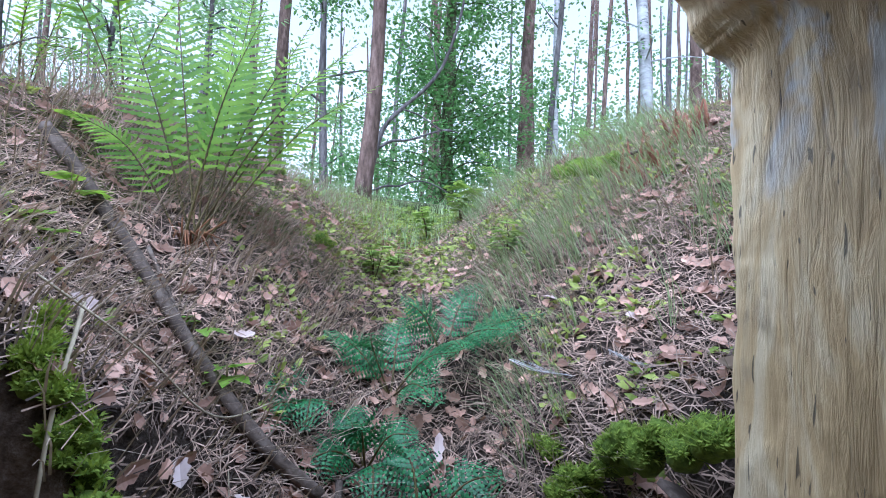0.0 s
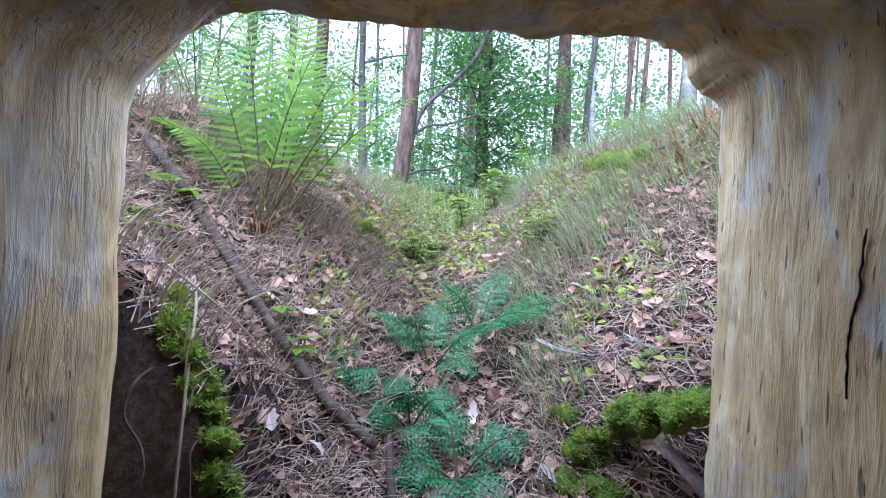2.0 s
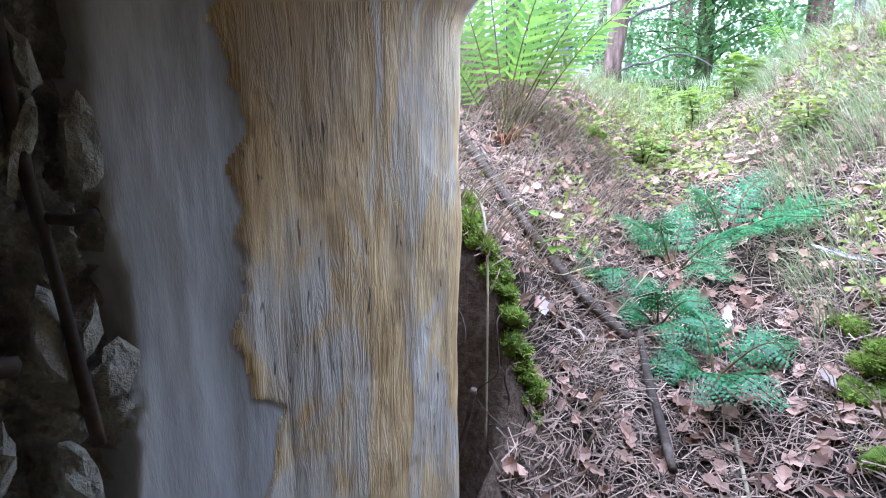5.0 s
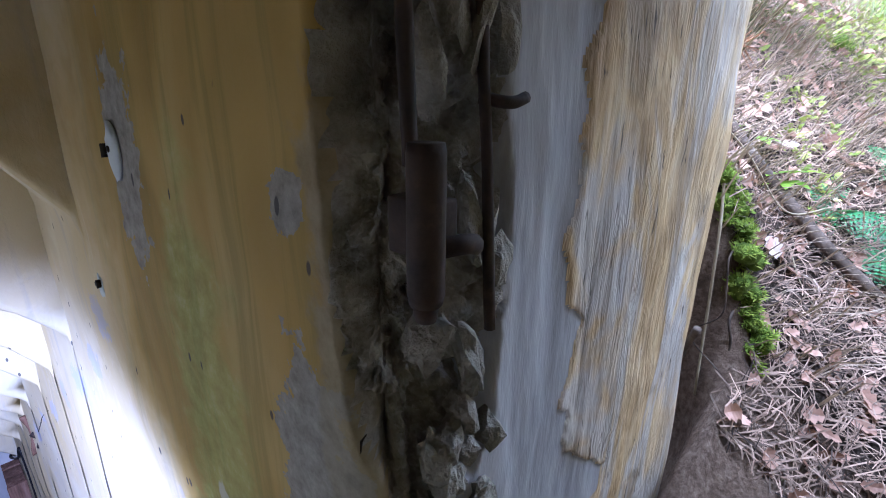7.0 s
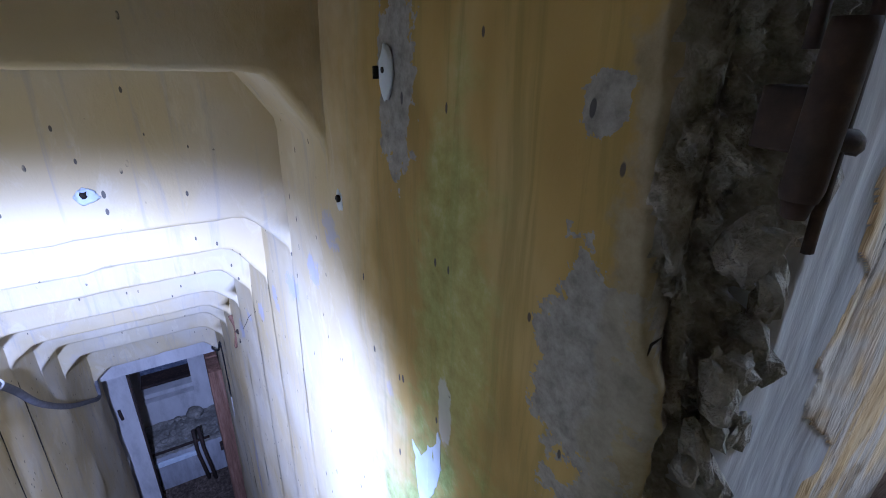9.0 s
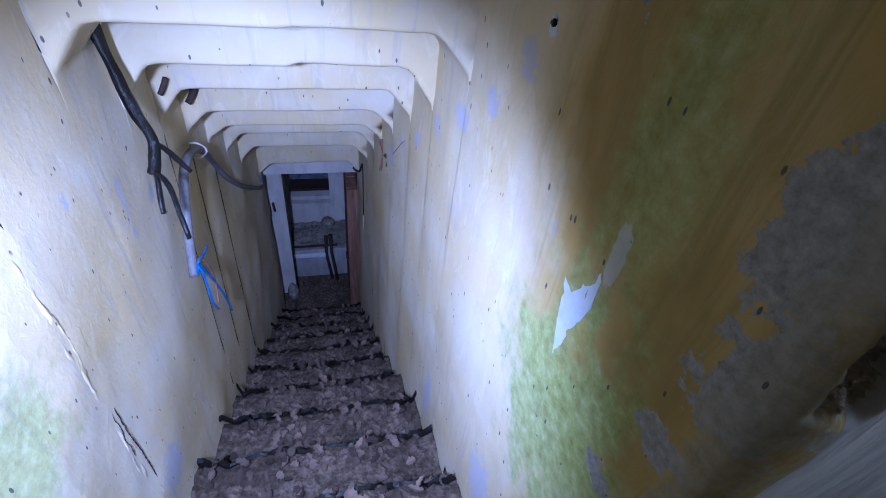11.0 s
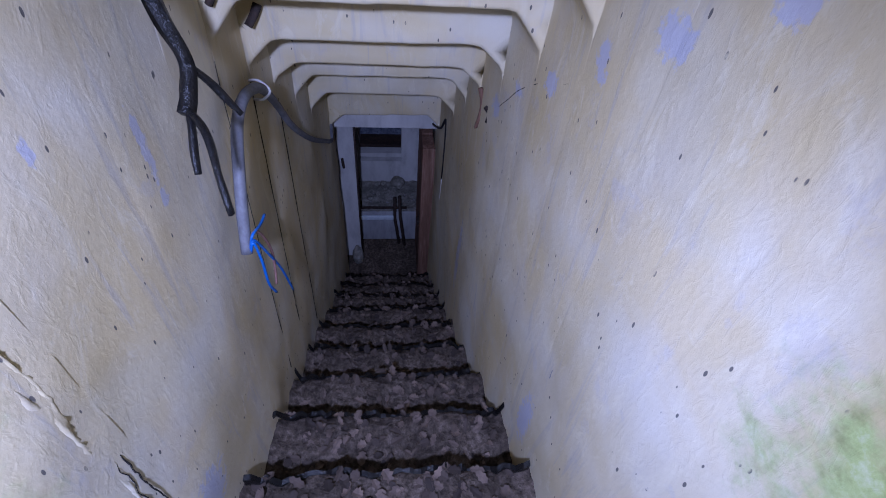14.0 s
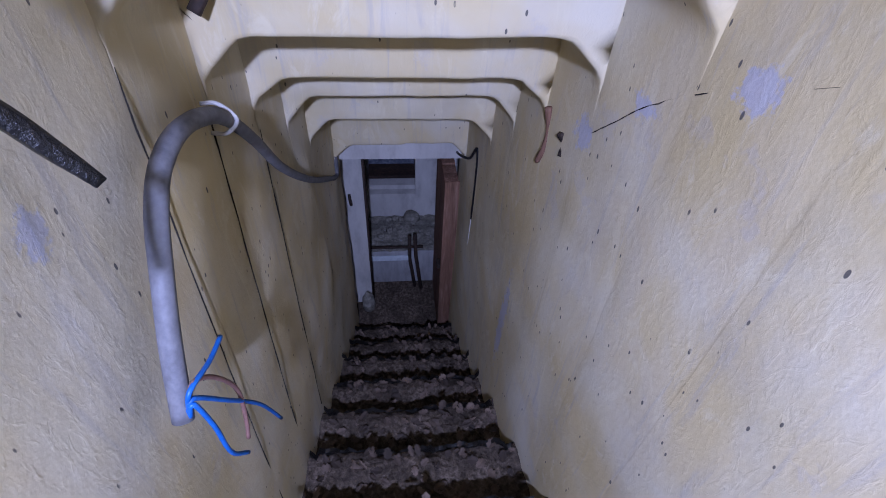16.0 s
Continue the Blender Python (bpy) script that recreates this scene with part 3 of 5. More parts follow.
RUN, RISE, NOSE_X, NOSE_Z = 0.325, 0.24, -1.11, -0.46
rng = random.Random(5)
for k in range(-2, 10):
    x, z = NOSE_X - RUN * k, NOSE_Z - RISE * k
    yn, ys = (0.0, -1.05) if k < 3 else (-0.07, -1.04)
    step = dirt("stair_step_%d" % (k + 3), x, x + RUN + 0.05, ys, yn, z, 0.019, 3.1 * k)
    structure(step, "worn stair step buried under dark dirt and dead leaves", "stair")
    # torn nosing strip with ends bent up at the walls
    a, b = ys + 0.025 + rng.random() * 0.02, yn - 0.04 - rng.random() * 0.03
    bm = bmesh.new()
    prev = None
    n = 46
    for i in range(n + 1):
        y = a + (b - a) * i / n
        end = smooth_step(0.14, 0.0, min(y - a, b - y))
        zz = z - 0.020 + 0.022 * fbm(y * 8, k * 2.1, 1.0, 4) + 0.016 * fbm(y * 31, k * 1.7, 4.0, 3) + (0.10 * end + 0.035 * (rng.random() > 0.9)) * (0.35 + rng.random() * 0.75)
        xx = x - 0.010 + 0.020 * fbm(y * 7, 3.1 * k, 3.3, 4) + 0.010 * fbm(y * 40, k, 9.0, 2) + 0.03 * end
        drop = 0.014 + 0.030 * abs(fbm(y * 22, k, 6.0)) + 0.030 * rng.random() * (rng.random() > 0.7)
        pair = [bm.verts.new((xx + 0.012, y, zz)), bm.verts.new((xx - 0.006, y, zz + 0.003)), bm.verts.new((xx - 0.010, y, zz - drop)), bm.verts.new((xx + 0.012, y, zz - drop))]
        if prev:
            for c in range(4):
                bm.faces.new((prev[c], prev[(c + 1) % 4], pair[(c + 1) % 4], pair[c]))
        prev = pair
    part("nosing", bm, TAR, step, "torn black nosing strip", smooth=False)

floor_rows = dirt("floor_landing", -0.46 + 0.325 - 0.35, 0.6, -1.1, 1.0, 0.03, 0.02, 71.0, 26, 40)
structure(floor_rows, "dirt-covered landing floor", "floor")
floor_low = dirt("floor_chamber", -5.5, -3.95, -1.5, 0.3, -2.86, 0.012, 17.0, 50, 60, 0.05)
structure(floor_low, "dirt-covered chamber floor at the stair foot", "floor")

# chamber at the stair foot
block("ceiling_chamber", (-5.9, -1.6, -1.02), (-4.20, 0.4, -0.6), WHITEWASH, "whitewashed concrete ceiling of the lower chamber", "ceiling")
block("wall_chamber_south", (-5.9, -1.6, -3.1), (-4.20, -1.30, -0.9), WHITEWASH, "whitewashed chamber wall")
block("wall_chamber_north", (-5.9, 0.02, -3.1), (-4.20, 0.35, -0.9), WHITEWASH, "whitewashed chamber wall")
block("wall_chamber_pier", (-4.66, -1.32, -2.9), (-4.55, -0.868, -1.0), WHITEWASH, "whitewashed door pier with a dark edge", "wall", 0.008)
# back wall with a niche through it
block("wall_niche_sill", (-5.60, -1.35, -2.9), (-5.36, 0.05, -2.16), WHITEWASH, "whitewashed wall below the niche")
block("wall_niche_south", (-5.60, -1.35, -2.16), (-5.36, -0.885, -1.0), WHITEWASH, "whitewashed wall beside the niche")
block("wall_niche_north", (-5.60, -0.42, -2.16), (-5.36, 0.05, -1.0), WHITEWASH, "whitewashed wall beside the niche")
block("wall_niche_back", (-5.88, -1.35, -2.4), (-5.62, 0.05, -1.0), DARKWOOD, "dark blue back of the niche")


# ---- outdoors: the ground and the cutting ----
def cutting_bottom(y):
    pts = [(0.4, 0.42), (0.9, 0.60), (1.53, 0.87), (2.1, 1.16), (3.1, 1.57), (5.05, 2.12), (6.5, 2.30), (9.0, 2.34), (200.0, 2.4)]
    for (a, u), (b, v) in zip(pts, pts[1:]):
        if y <= b:
            return u + (v - u) * max(0, (y - a) / (b - a))
    return 2.4


def ground_height(x, y):
    dx = x - (-0.06 + 0.05 * math.sin(y * 1.3))
    side = max(0.0, math.sqrt(dx * dx + 0.03) - 0.20)
    slope = 0.92 - 0.62 * smooth_step(2.3, 4.6, y) if dx < 0 else 0.86 - 0.50 * smooth_step(3.0, 5.5, y)
    raw_h = cutting_bottom(y) + slope * side
    top = 2.36 + 0.10 * fbm(x * 0.5, y * 0.5, 1.0) - (0.05 if dx > 0 else 0.30) * smooth_step(0.4, 1.5, abs(dx)) * smooth_step(6, 2.6, y) - 0.05 * max(0, min(1, (y - 8) / 30))
    k = 0.16
    h = min(raw_h, top) - max(0, k - abs(raw_h - top)) ** 2 / (4 * k)
    near = smooth_step(9, 3, abs(x) + y * 0.5)
    h += near * (0.030 * fbm(x * 2.6, y * 2.6, 7.0, 4) + 0.014 * fbm(x * 11, y * 11, 3.0, 4))
    # hollow under the left bank beside the door, overhang of roots on the right
    h += 0.25 * smooth_step(-0.40, -0.54, x) * smooth_step(1.45, 1.02, y) * smooth_step(-1.5, -0.7, x)
    h -= 0.14 * math.exp(-((x + 0.57) ** 2 / 0.003 + (y - 0.85) ** 2 / 0.003))
    h -= 0.10 * math.exp(-((x - 0.17) ** 2 / 0.020 + (y - 1.78) ** 2 / 0.008))
    h -= 0.22 * math.exp(-((x - 0.52) ** 2 / 0.010 + (y - 1.10) ** 2 / 0.018))
    h += 0.12 * math.exp(-((x - 0.66) ** 2 / 0.012 + (y - 1.16) ** 2 / 0.03))
    # pit between the doorway and the banks, with upright earth faces
    pit = smooth_step(1.00, 0.80, y + 0.04 * fbm(x * 9, 3.0, h * 5, 4)) * smooth_step(0.41, 0.50, abs(x + 0.01))
    return h + (min(h, 0.54) - h) * pit


def graded(lo, flo, fhi, hi, fine, grow):
    vals = list(np.arange(flo, fhi + 1e-6, fine))
    s, v = fine, flo
    left = []
    while v > lo:
        s *= grow
        v -= s
        left.append(v)
    s, v = fine, vals[-1]
    right = []
    while v < hi:
        s *= grow
        v += s
        right.append(v)
    return left[::-1] + vals + right


GX, GY = graded(-260, -2.0, 2.0, 260, 0.028, 1.16), graded(-260, 0.45, 4.2, 260, 0.03, 1.12)
verts, faces = [], []
for y in GY:
    for x in GX:
        verts.append((x, y, ground_height(x, y) if y > 0.44 else 2.4))
nx = len(GX)
for j in range(len(GY) - 1):
    for i in range(nx - 1):
        inside = GY[j] < (0.48 if abs(GX[i]) < 0.6 else 0.62) and -6.8 < GX[i] and GX[i + 1] < 2.5 and GY[j + 1] > -2.6
        door = GY[j] < 0.47 + (GX[i] + 0.5) * 0.177 and -0.62 < GX[i] < 0.62
        if not inside and not door:
            faces.append((j * nx + i, j * nx + i + 1, (j + 1) * nx + i + 1, (j + 1) * nx + i))
ground = raw("ground", verts, faces, SOIL, True)
tagged(ground, "forest floor with a steep cutting covered in needles and dead leaves", "ground", kind="structure")


def scatter(name, count, region, make, mat, label, category, seed, accept=None):
    """One sheet of many small loose pieces lying on the ground."""
    r = random.Random(seed)
    vs, fs = [], []
    tries = 0
    made = 0
    while made < count and tries < count * 6:
        tries += 1
        x, y = r.uniform(region[0], region[1]), r.uniform(region[2], region[3])
        if accept and not accept(x, y, r):
            continue
        e = 0.02
        z = ground_height(x, y)
        nrm = Vector((ground_height(x - e, y) - ground_height(x + e, y), ground_height(x, y - e) - ground_height(x, y + e), 2 * e)).normalized()
        make(vs, fs, Vector((x, y, z)), nrm, r)
        made += 1
    ob = raw(name, vs, fs, mat, False)
    return tagged(ob, label, category, kind="stuff")


def outside(x, y):
    return y > 0.74 + (x + 0.493) * 0.177 or abs(x) > 0.9 and y > 0.72


def needle(vs, fs, p, n, r):
    a = r.uniform(0, 6.283)
    t = Vector((math.cos(a), math.sin(a), 0))
    t = (t - n * t.dot(n)).normalized()
    t = (t + n * r.uniform(-0.15, 0.35)).normalized()
    w = n.cross(t).normalized() * r.uniform(0.0008, 0.0018)
    length = r.uniform(0.03, 0.13)
    bend = n * r.uniform(-0.1, 0.25) * length
    p = p + n * r.uniform(0.0, 0.012)
    i = len(vs)
    for s, k in ((0, 0), (0.5, 1), (1, 0)):
        q = p + t * (s - 0.5) * length + bend * k
        vs.append(tuple(q - w))
        vs.append(tuple(q + w))
    fs += [(i, i + 1, i + 3, i + 2), (i + 2, i + 3, i + 5, i + 4)]


def straw(vs, fs, p, n, r, tall=(0.10, 0.26), flop=0.9, width=(0.0009, 0.0018), down=0.0):
    a = r.uniform(0, 6.283)
    d = Vector((math.cos(a), math.sin(a), 0))
    downhill = Vector((n.x, n.y, 0)) * down
    lean = (d * r.uniform(0.2, flop) + downhill)
    length = r.uniform(*tall)
    w = d.cross(Vector((0, 0, 1))) * r.uniform(*width)
    i = len(vs)
    q = p.copy()
    for s in range(4):
        k = s / 3
        vs.append(tuple(q - w * (1 - 0.8 * k)))
        vs.append(tuple(q + w * (1 - 0.8 * k)))
        q = q + (Vector((0, 0, 1)) * (1 - k * 0.9) + lean * (0.4 + k * 1.3)).normalized() * length / 3
        q.z = max(q.z, ground_height(q.x, q.y) + 0.004) if s < 3 else q.z
    for s in range(3):
        fs.append((i + 2 * s, i + 2 * s + 1, i + 2 * s + 3, i + 2 * s + 2))


def dead_leaf(vs, fs, p, n, r):
    a = r.uniform(0, 6.283)
    t = Vector((math.cos(a), math.sin(a), 0))
    t = (t - n * t.dot(n) + n * r.uniform(-0.4, 0.5)).normalized()
    b = n.cross(t).normalized()
    up = t.cross(b)
    L, W = r.uniform(0.03, 0.065), r.uniform(0.012, 0.026)
    p = p + n * r.uniform(0.006, 0.02)
    curl = r.uniform(-0.5, 0.8)
    i = len(vs)
    prof = [(0, 0.05), (0.18, 0.7), (0.32, 0.5), (0.5, 1.0), (0.66, 0.62), (0.82, 0.75), (1.0, 0.1)]
    for s, w in prof:
        c = p + t * (s - 0.5) * L + up * curl * L * ((s - 0.5) ** 2) * 1.2
        lift = up * W * w * 0.35
        vs += [tuple(c - b * W * w + lift), tuple(c), tuple(c + b * W * w + lift)]
    for k in range(len(prof) - 1):
        j = i + 3 * k
        fs += [(j, j + 1, j + 4, j + 3), (j + 1, j + 2, j + 5, j + 4)]


def leaf_quad(vs, fs, p, d, n, L, W):
    side = n.cross(d).normalized()
    i = len(vs)
    for s, w, h in ((0, 0.0, 0), (0.3, 0.9, 0.05), (0.62, 0.8, 0.02), (1.0, 0.0, -0.12)):
        c = p + d * L * s + n * L * h
        if w:
            vs += [tuple(c - side * W * w), tuple(c + side * W * w)]
        else:
            vs.append(tuple(c))
    fs += [(i, i + 2, i + 1), (i + 1, i + 2, i + 4, i + 3), (i + 3, i + 4, i + 5)]


scatter("needle_litter", 52000, (-1.7, 1.6, 0.74, 4.2), needle, NEEDLE, "carpet of fallen pine needles and straws on the banks", "litter", 1, lambda x, y, r: outside(x, y) and (abs(x) < 0.42 or y > 1.0) and r.random() < (1.4 - y * 0.28))
scatter("fallen_leaf_litter", 1800, (-1.5, 1.5, 0.76, 3.6), dead_leaf, DEADLEAF, "curled brown fallen leaves scattered on the banks", "litter", 2, lambda x, y, r: outside(x, y) and (abs(x) < 0.42 or y > 1.0) and r.random() < (1.3 - y * 0.3))
scatter("bank_straw", 4600, (-1.7, 1.6, 0.95, 4.6), lambda vs, fs, p, n, r: straw(vs, fs, p, n, r, (0.10, 0.30), 0.7, (0.0013, 0.0026), 2.4), STRAW, "dry straw hanging down the banks of the cutting", "grass", 3, lambda x, y, r: outside(x, y - 0.12) and (abs(x + 0.06) > 0.28 and fbm(x * 2.2, y * 2.2, 4.0) > -0.12))
scatter("bank_grass", 4200, (0.25, 1.7, 1.45, 4.5), lambda vs, fs, p, n, r: straw(vs, fs, p, n, r, (0.10, 0.30), 0.7, (0.0013, 0.0024), 2.0), GRASS, "soft green grass on the sunny bank", "grass", 4, lambda x, y, r: fbm(x * 2.0, y * 2.0, 9.0) > 0.06)
scatter("plateau_grass", 12000, (-5.0, 5.0, 2.6, 9.0), lambda vs, fs, p, n, r: straw(vs, fs, p, n, r, (0.08, 0.25), 0.7, (0.0015, 0.0035)), GRASS, "green grass on the level forest floor", "grass", 5, lambda x, y, r: not (abs(x) < 0.45 and y < 3.2) and fbm(x * 0.9, y * 0.9, 2.0) > -0.15)


def moss_tip(vs, fs, p, n, r):
    for q in range(3):
        a = r.uniform(0, 6.283)
        d = Vector((math.cos(a), math.sin(a), r.uniform(0.1, 0.9))).normalized()
        leaf_quad(vs, fs, p + d * 0.01, d, (n - d * n.dot(d)).normalized(), r.uniform(0.018, 0.045), r.uniform(0.006, 0.012))


scatter("moss_carpet", 17000, (-2.2, 2.2, 2.2, 6.8), moss_tip, GROUNDMOSS, "yellow-green moss and tiny herbs covering the forest floor", "moss", 9, lambda x, y, r: fbm(x * 1.7, y * 1.7, 6.0) > -0.16 and r.random() < smooth_step(2.1, 2.9, y + 0.5 * fbm(x * 2, y * 2, 1.0)))
scatter("bank_moss", 900, (-1.6, 1.5, 1.2, 2.6), moss_tip, GROUNDMOSS, "thin green moss and herbs among the straw of the banks", "moss", 10, lambda x, y, r: abs(x) > 0.35 and fbm(x * 2.6, y * 2.6, 12.0) > 0.2)
scatter("root_straw", 900, (-1.35, -0.22, 1.0, 2.3), lambda vs, fs, p, n, r: straw(vs, fs, p, n, r, (0.12, 0.32), 0.8, (0.0018, 0.0032), 2.4), STRAW, "long dead straw and roots hanging on the shaded bank", "grass", 6, lambda x, y, r: outside(x, y - 0.15))


# ---- plants ----
def pinna(vs, fs, base, direction, normal, length, width, teeth):
    """One leaflet of a fern: a tapering blade with a toothed edge."""
    side = normal.cross(direction).normalized()
    i = len(vs)
    n = teeth * 2
    for k in range(n + 1):
        s = k / n
        w = width * (1 - s) ** 0.55 * (1.0 if k % 2 else 0.55) if k else width * 0.4
        c = base + direction * length * s - normal * 0.14 * length * s * s
        vs += [tuple(c - side * w + direction * w * 0.5), tuple(c + side * w + direction * w * 0.5)]
    for k in range(n):
        fs.append((i + 2 * k, i + 2 * k + 1, i + 2 * k + 3, i + 2 * k + 2))


def split_pinna(vs, fs, base, direction, normal, length, r):
    """A leaflet that is itself feathered: small blades in pairs along a midrib."""
    side = normal.cross(direction).normalized()
    n = max(4, int(length / 0.0115))
    for k in range(n):
        v = (k + 0.4) / n
        c = base + direction * length * v - normal * 0.22 * length * v * v
        L = length * 0.19 * (1 - v) ** 0.8 + 0.004
        for sgn in (1, -1):
            d = (side * sgn + direction * 0.65 - normal * r.uniform(0.0, 0.25)).normalized()
            leaf_quad(vs, fs, c, d, (normal - d * normal.dot(d)).normalized(), L, min(L * 0.38, 0.0058))


def frond(parent, root, tip, droop, pairs, reach, teeth, mat, stem_mat, bare=0.22, seed=0):
    r = random.Random(seed)
    root, tip = Vector(root), Vector(tip)
    mid = (root + tip) * 0.5 + Vector((0, 0, droop)) - (tip - root).cross(Vector((0, 0, 1))).normalized() * r.uniform(-0.03, 0.03)
    line = curve_points([root, mid, tip], 26)
    base_o = parent.matrix_world.translation
    vs, fs = [], []
    n = len(line)
    spin = r.uniform(-0.5, 0.5)
    for k in range(pairs):
        u = bare + (1 - bare) * (k + 0.5) / pairs
        i = min(n - 2, int(u * (n - 1)))
        p = line[i].lerp(line[i + 1], u * (n - 1) - i)
        d = (line[i + 1] - line[i]).normalized()
        face = Vector((0, -0.55, 0.8))
        out = d.cross(face).normalized()
        nrm = out.cross(d).normalized()
        v = (u - bare) / (1 - bare)
        L = reach * (0.45 + 0.55 * min(1, v * 3.2)) * (1 - v) ** 0.72 + 0.006
        for sgn in (1, -1):
            dirn = (out * sgn + d * (0.35 + 0.25 * v) + nrm * r.uniform(-0.18, 0.12) + nrm * spin * 0.3 * sgn).normalized()
            if mat is FERNDARK:
                split_pinna(vs, fs, p, dirn, nrm, L * r.uniform(0.9, 1.08), r)
                continue
            pinna(vs, fs, p, dirn, nrm, L * r.uniform(0.9, 1.06), max(0.003, min(0.0125, L * 0.10) if reach > 0.1 else L * 0.125), teeth)
    vs = [tuple(Vector(q) - base_o) for q in vs]
    ob = raw("frond", vs, fs, mat)
    ob.parent = parent
    bm = tube([p - base_o for p in line[::2]], [0.0042 * (1 - 0.8 * k / (n / 2)) for k in range(len(line[::2]))], 5)
    st = part("stem", bm, stem_mat, ob)
    return ob


def thing(name, place, label, category, group=""):
    e = new(name)
    e.location = place
    e.empty_display_size = 0.05
    bpy.context.view_layer.update()
    return tagged(e, label, category, group)


FERNSTEM = plain("fern_stem", [(0.3, (0.045, 0.03, 0.010)), (0.7, (0.13, 0.11, 0.035))], 30, 0.6, 0)
big = thing("fern", (-0.78, 1.82, ground_height(-0.78, 1.82) - 0.02), "tall bright green fern growing from the bank", "fern")
for i, (tip, droop) in enumerate((((-0.16, 1.80, 2.10), 0.10), ((-0.27, 1.92, 2.30), 0.08), ((-0.46, 1.98, 2.40), 0.05), ((-0.62, 1.88, 2.58), 0.02), ((-0.74, 2.05, 2.62), 0.02), ((-0.92, 1.85, 2.55), 0.02), ((-1.03, 1.78, 2.30), 0.05), ((-0.52, 1.66, 2.25), 0.08), ((-0.66, 2.10, 2.42), 0.05), ((-1.10, 1.66, 1.92), 0.10), ((-0.40, 2.10, 2.16), 0.09), ((-0.86, 2.0, 2.45), 0.03))):
    root = Vector(big.location) + Vector((0.03 * math.cos(i * 2.4), 0.03 * math.sin(i * 2.4), 0.0))
    frond(big, root, tip, droop, 25, 0.165 if i < 9 else 0.12, 6, FERN, FERNSTEM, 0.26, i)
husk = bmesh.new()
for i in range(26):
    a = i * 2.4
    tube([(0.02 * math.cos(a), 0.02 * math.sin(a), -0.02), (0.05 * math.cos(a), 0.05 * math.sin(a), 0.05), (0.09 * math.cos(a) + 0.02, 0.08 * math.sin(a), 0.09 - 0.06 * (i % 3))], [0.006, 0.004, 0.0015], 4, husk)
part("husk", husk, plain("fern_husk", [(0.3, (0.12, 0.05, 0.025)), (0.7, (0.30, 0.15, 0.07))], 40, 0.9, 0.3), big, "brown dry stem bases")


def small_fern(x, y, tips, mat, label, lift=0.02, reach=0.07):
    z = ground_height(x, y)
    f = thing("wood_fern", (x, y, z - 0.01), label, "fern", "small ferns in the cutting")
    for i, (dx, dy, dz) in enumerate(tips):
        frond(f, (x, y, z + lift * 0.2), (x + dx, y + dy, z + dz), 0.05, 11, reach * 1.55, 4, mat, FERNSTEM, 0.2, 40 + i + int(x * 100))


small_fern(0.08, 2.02, ((0.34, -0.15, 0.20), (0.22, -0.30, 0.16), (0.05, -0.32, 0.10), (0.42, 0.05, 0.22), (0.15, 0.15, 0.30), (-0.16, -0.10, 0.24)), FERNDARK, "blue-green wood fern arching over the cutting", reach=0.085)
small_fern(-0.10, 1.86, ((0.16, -0.30, 0.06), (-0.05, -0.20, 0.24), (-0.22, -0.06, 0.22), (0.22, -0.12, 0.18), (0.02, 0.16, 0.26)), FERNDARK, "blue-green wood fern beside the path", reach=0.08)
small_fern(-0.30, 1.64, ((-0.20, -0.10, 0.05), (-0.14, -0.20, -0.02), (0.02, -0.18, 0.0), (-0.24, 0.04, 0.10)), FERNDARK, "small blue-green fern hanging from the bank", reach=0.065)
small_fern(-0.14, 1.58, ((-0.16, -0.12, 0.06), (0.05, -0.24, 0.02), (0.14, -0.04, 0.12), (-0.10, 0.10, 0.14), (-0.02, -0.10, 0.16)), FERNDARK, "dark green fern at the foot of the cutting", reach=0.07)
small_fern(0.02, 1.40, ((-0.19, -0.06, 0.02), (0.13, -0.22, 0.05), (0.20, 0.05, 0.13), (-0.08, 0.14, 0.17), (-0.05, -0.26, 0.04)), FERNDARK, "dark green fern at the foot of the cutting", reach=0.075)


def seedling(x, y, height, leaves, size, label, mat=None, seed=0):
    r = random.Random(seed)
    z = ground_height(x, y)
    t = thing("seedling", (x, y, z), label, "plant", "leafy seedlings")
    vs, fs = [], []
    for s in range(max(1, leaves // 9)):
        bm = bmesh.new()
        top = Vector((r.uniform(-0.3, 0.3) * height, r.uniform(-0.3, 0.3) * height, height * r.uniform(0.6, 1)))
        tube([(0, 0, -0.01), top * 0.5 + Vector((0.01, 0, 0.01)), top], [0.0035, 0.0025, 0.001], 4, bm)
        part("stem", bm, FERNSTEM, t)
        for k in range(min(9, leaves)):
            u = r.uniform(0.3, 1.0)
            a = r.uniform(0, 6.28)
            d = Vector((math.cos(a), math.sin(a), r.uniform(-0.1, 0.35))).normalized()
            n = (Vector((0, 0, 1)) - d * d.z).normalized()
            p = top * u + d * size * 0.4
            for turn in (-0.9, 0, 0.9):
                dd = (d * math.cos(turn) + n.cross(d) * math.sin(turn)).normalized()
                leaf_quad(vs, fs, p, dd, n, size * r.uniform(0.8, 1.2), size * 0.30)
    leaf = raw("foliage", vs, fs, mat or YELLOWLEAF)
    leaf.parent = t


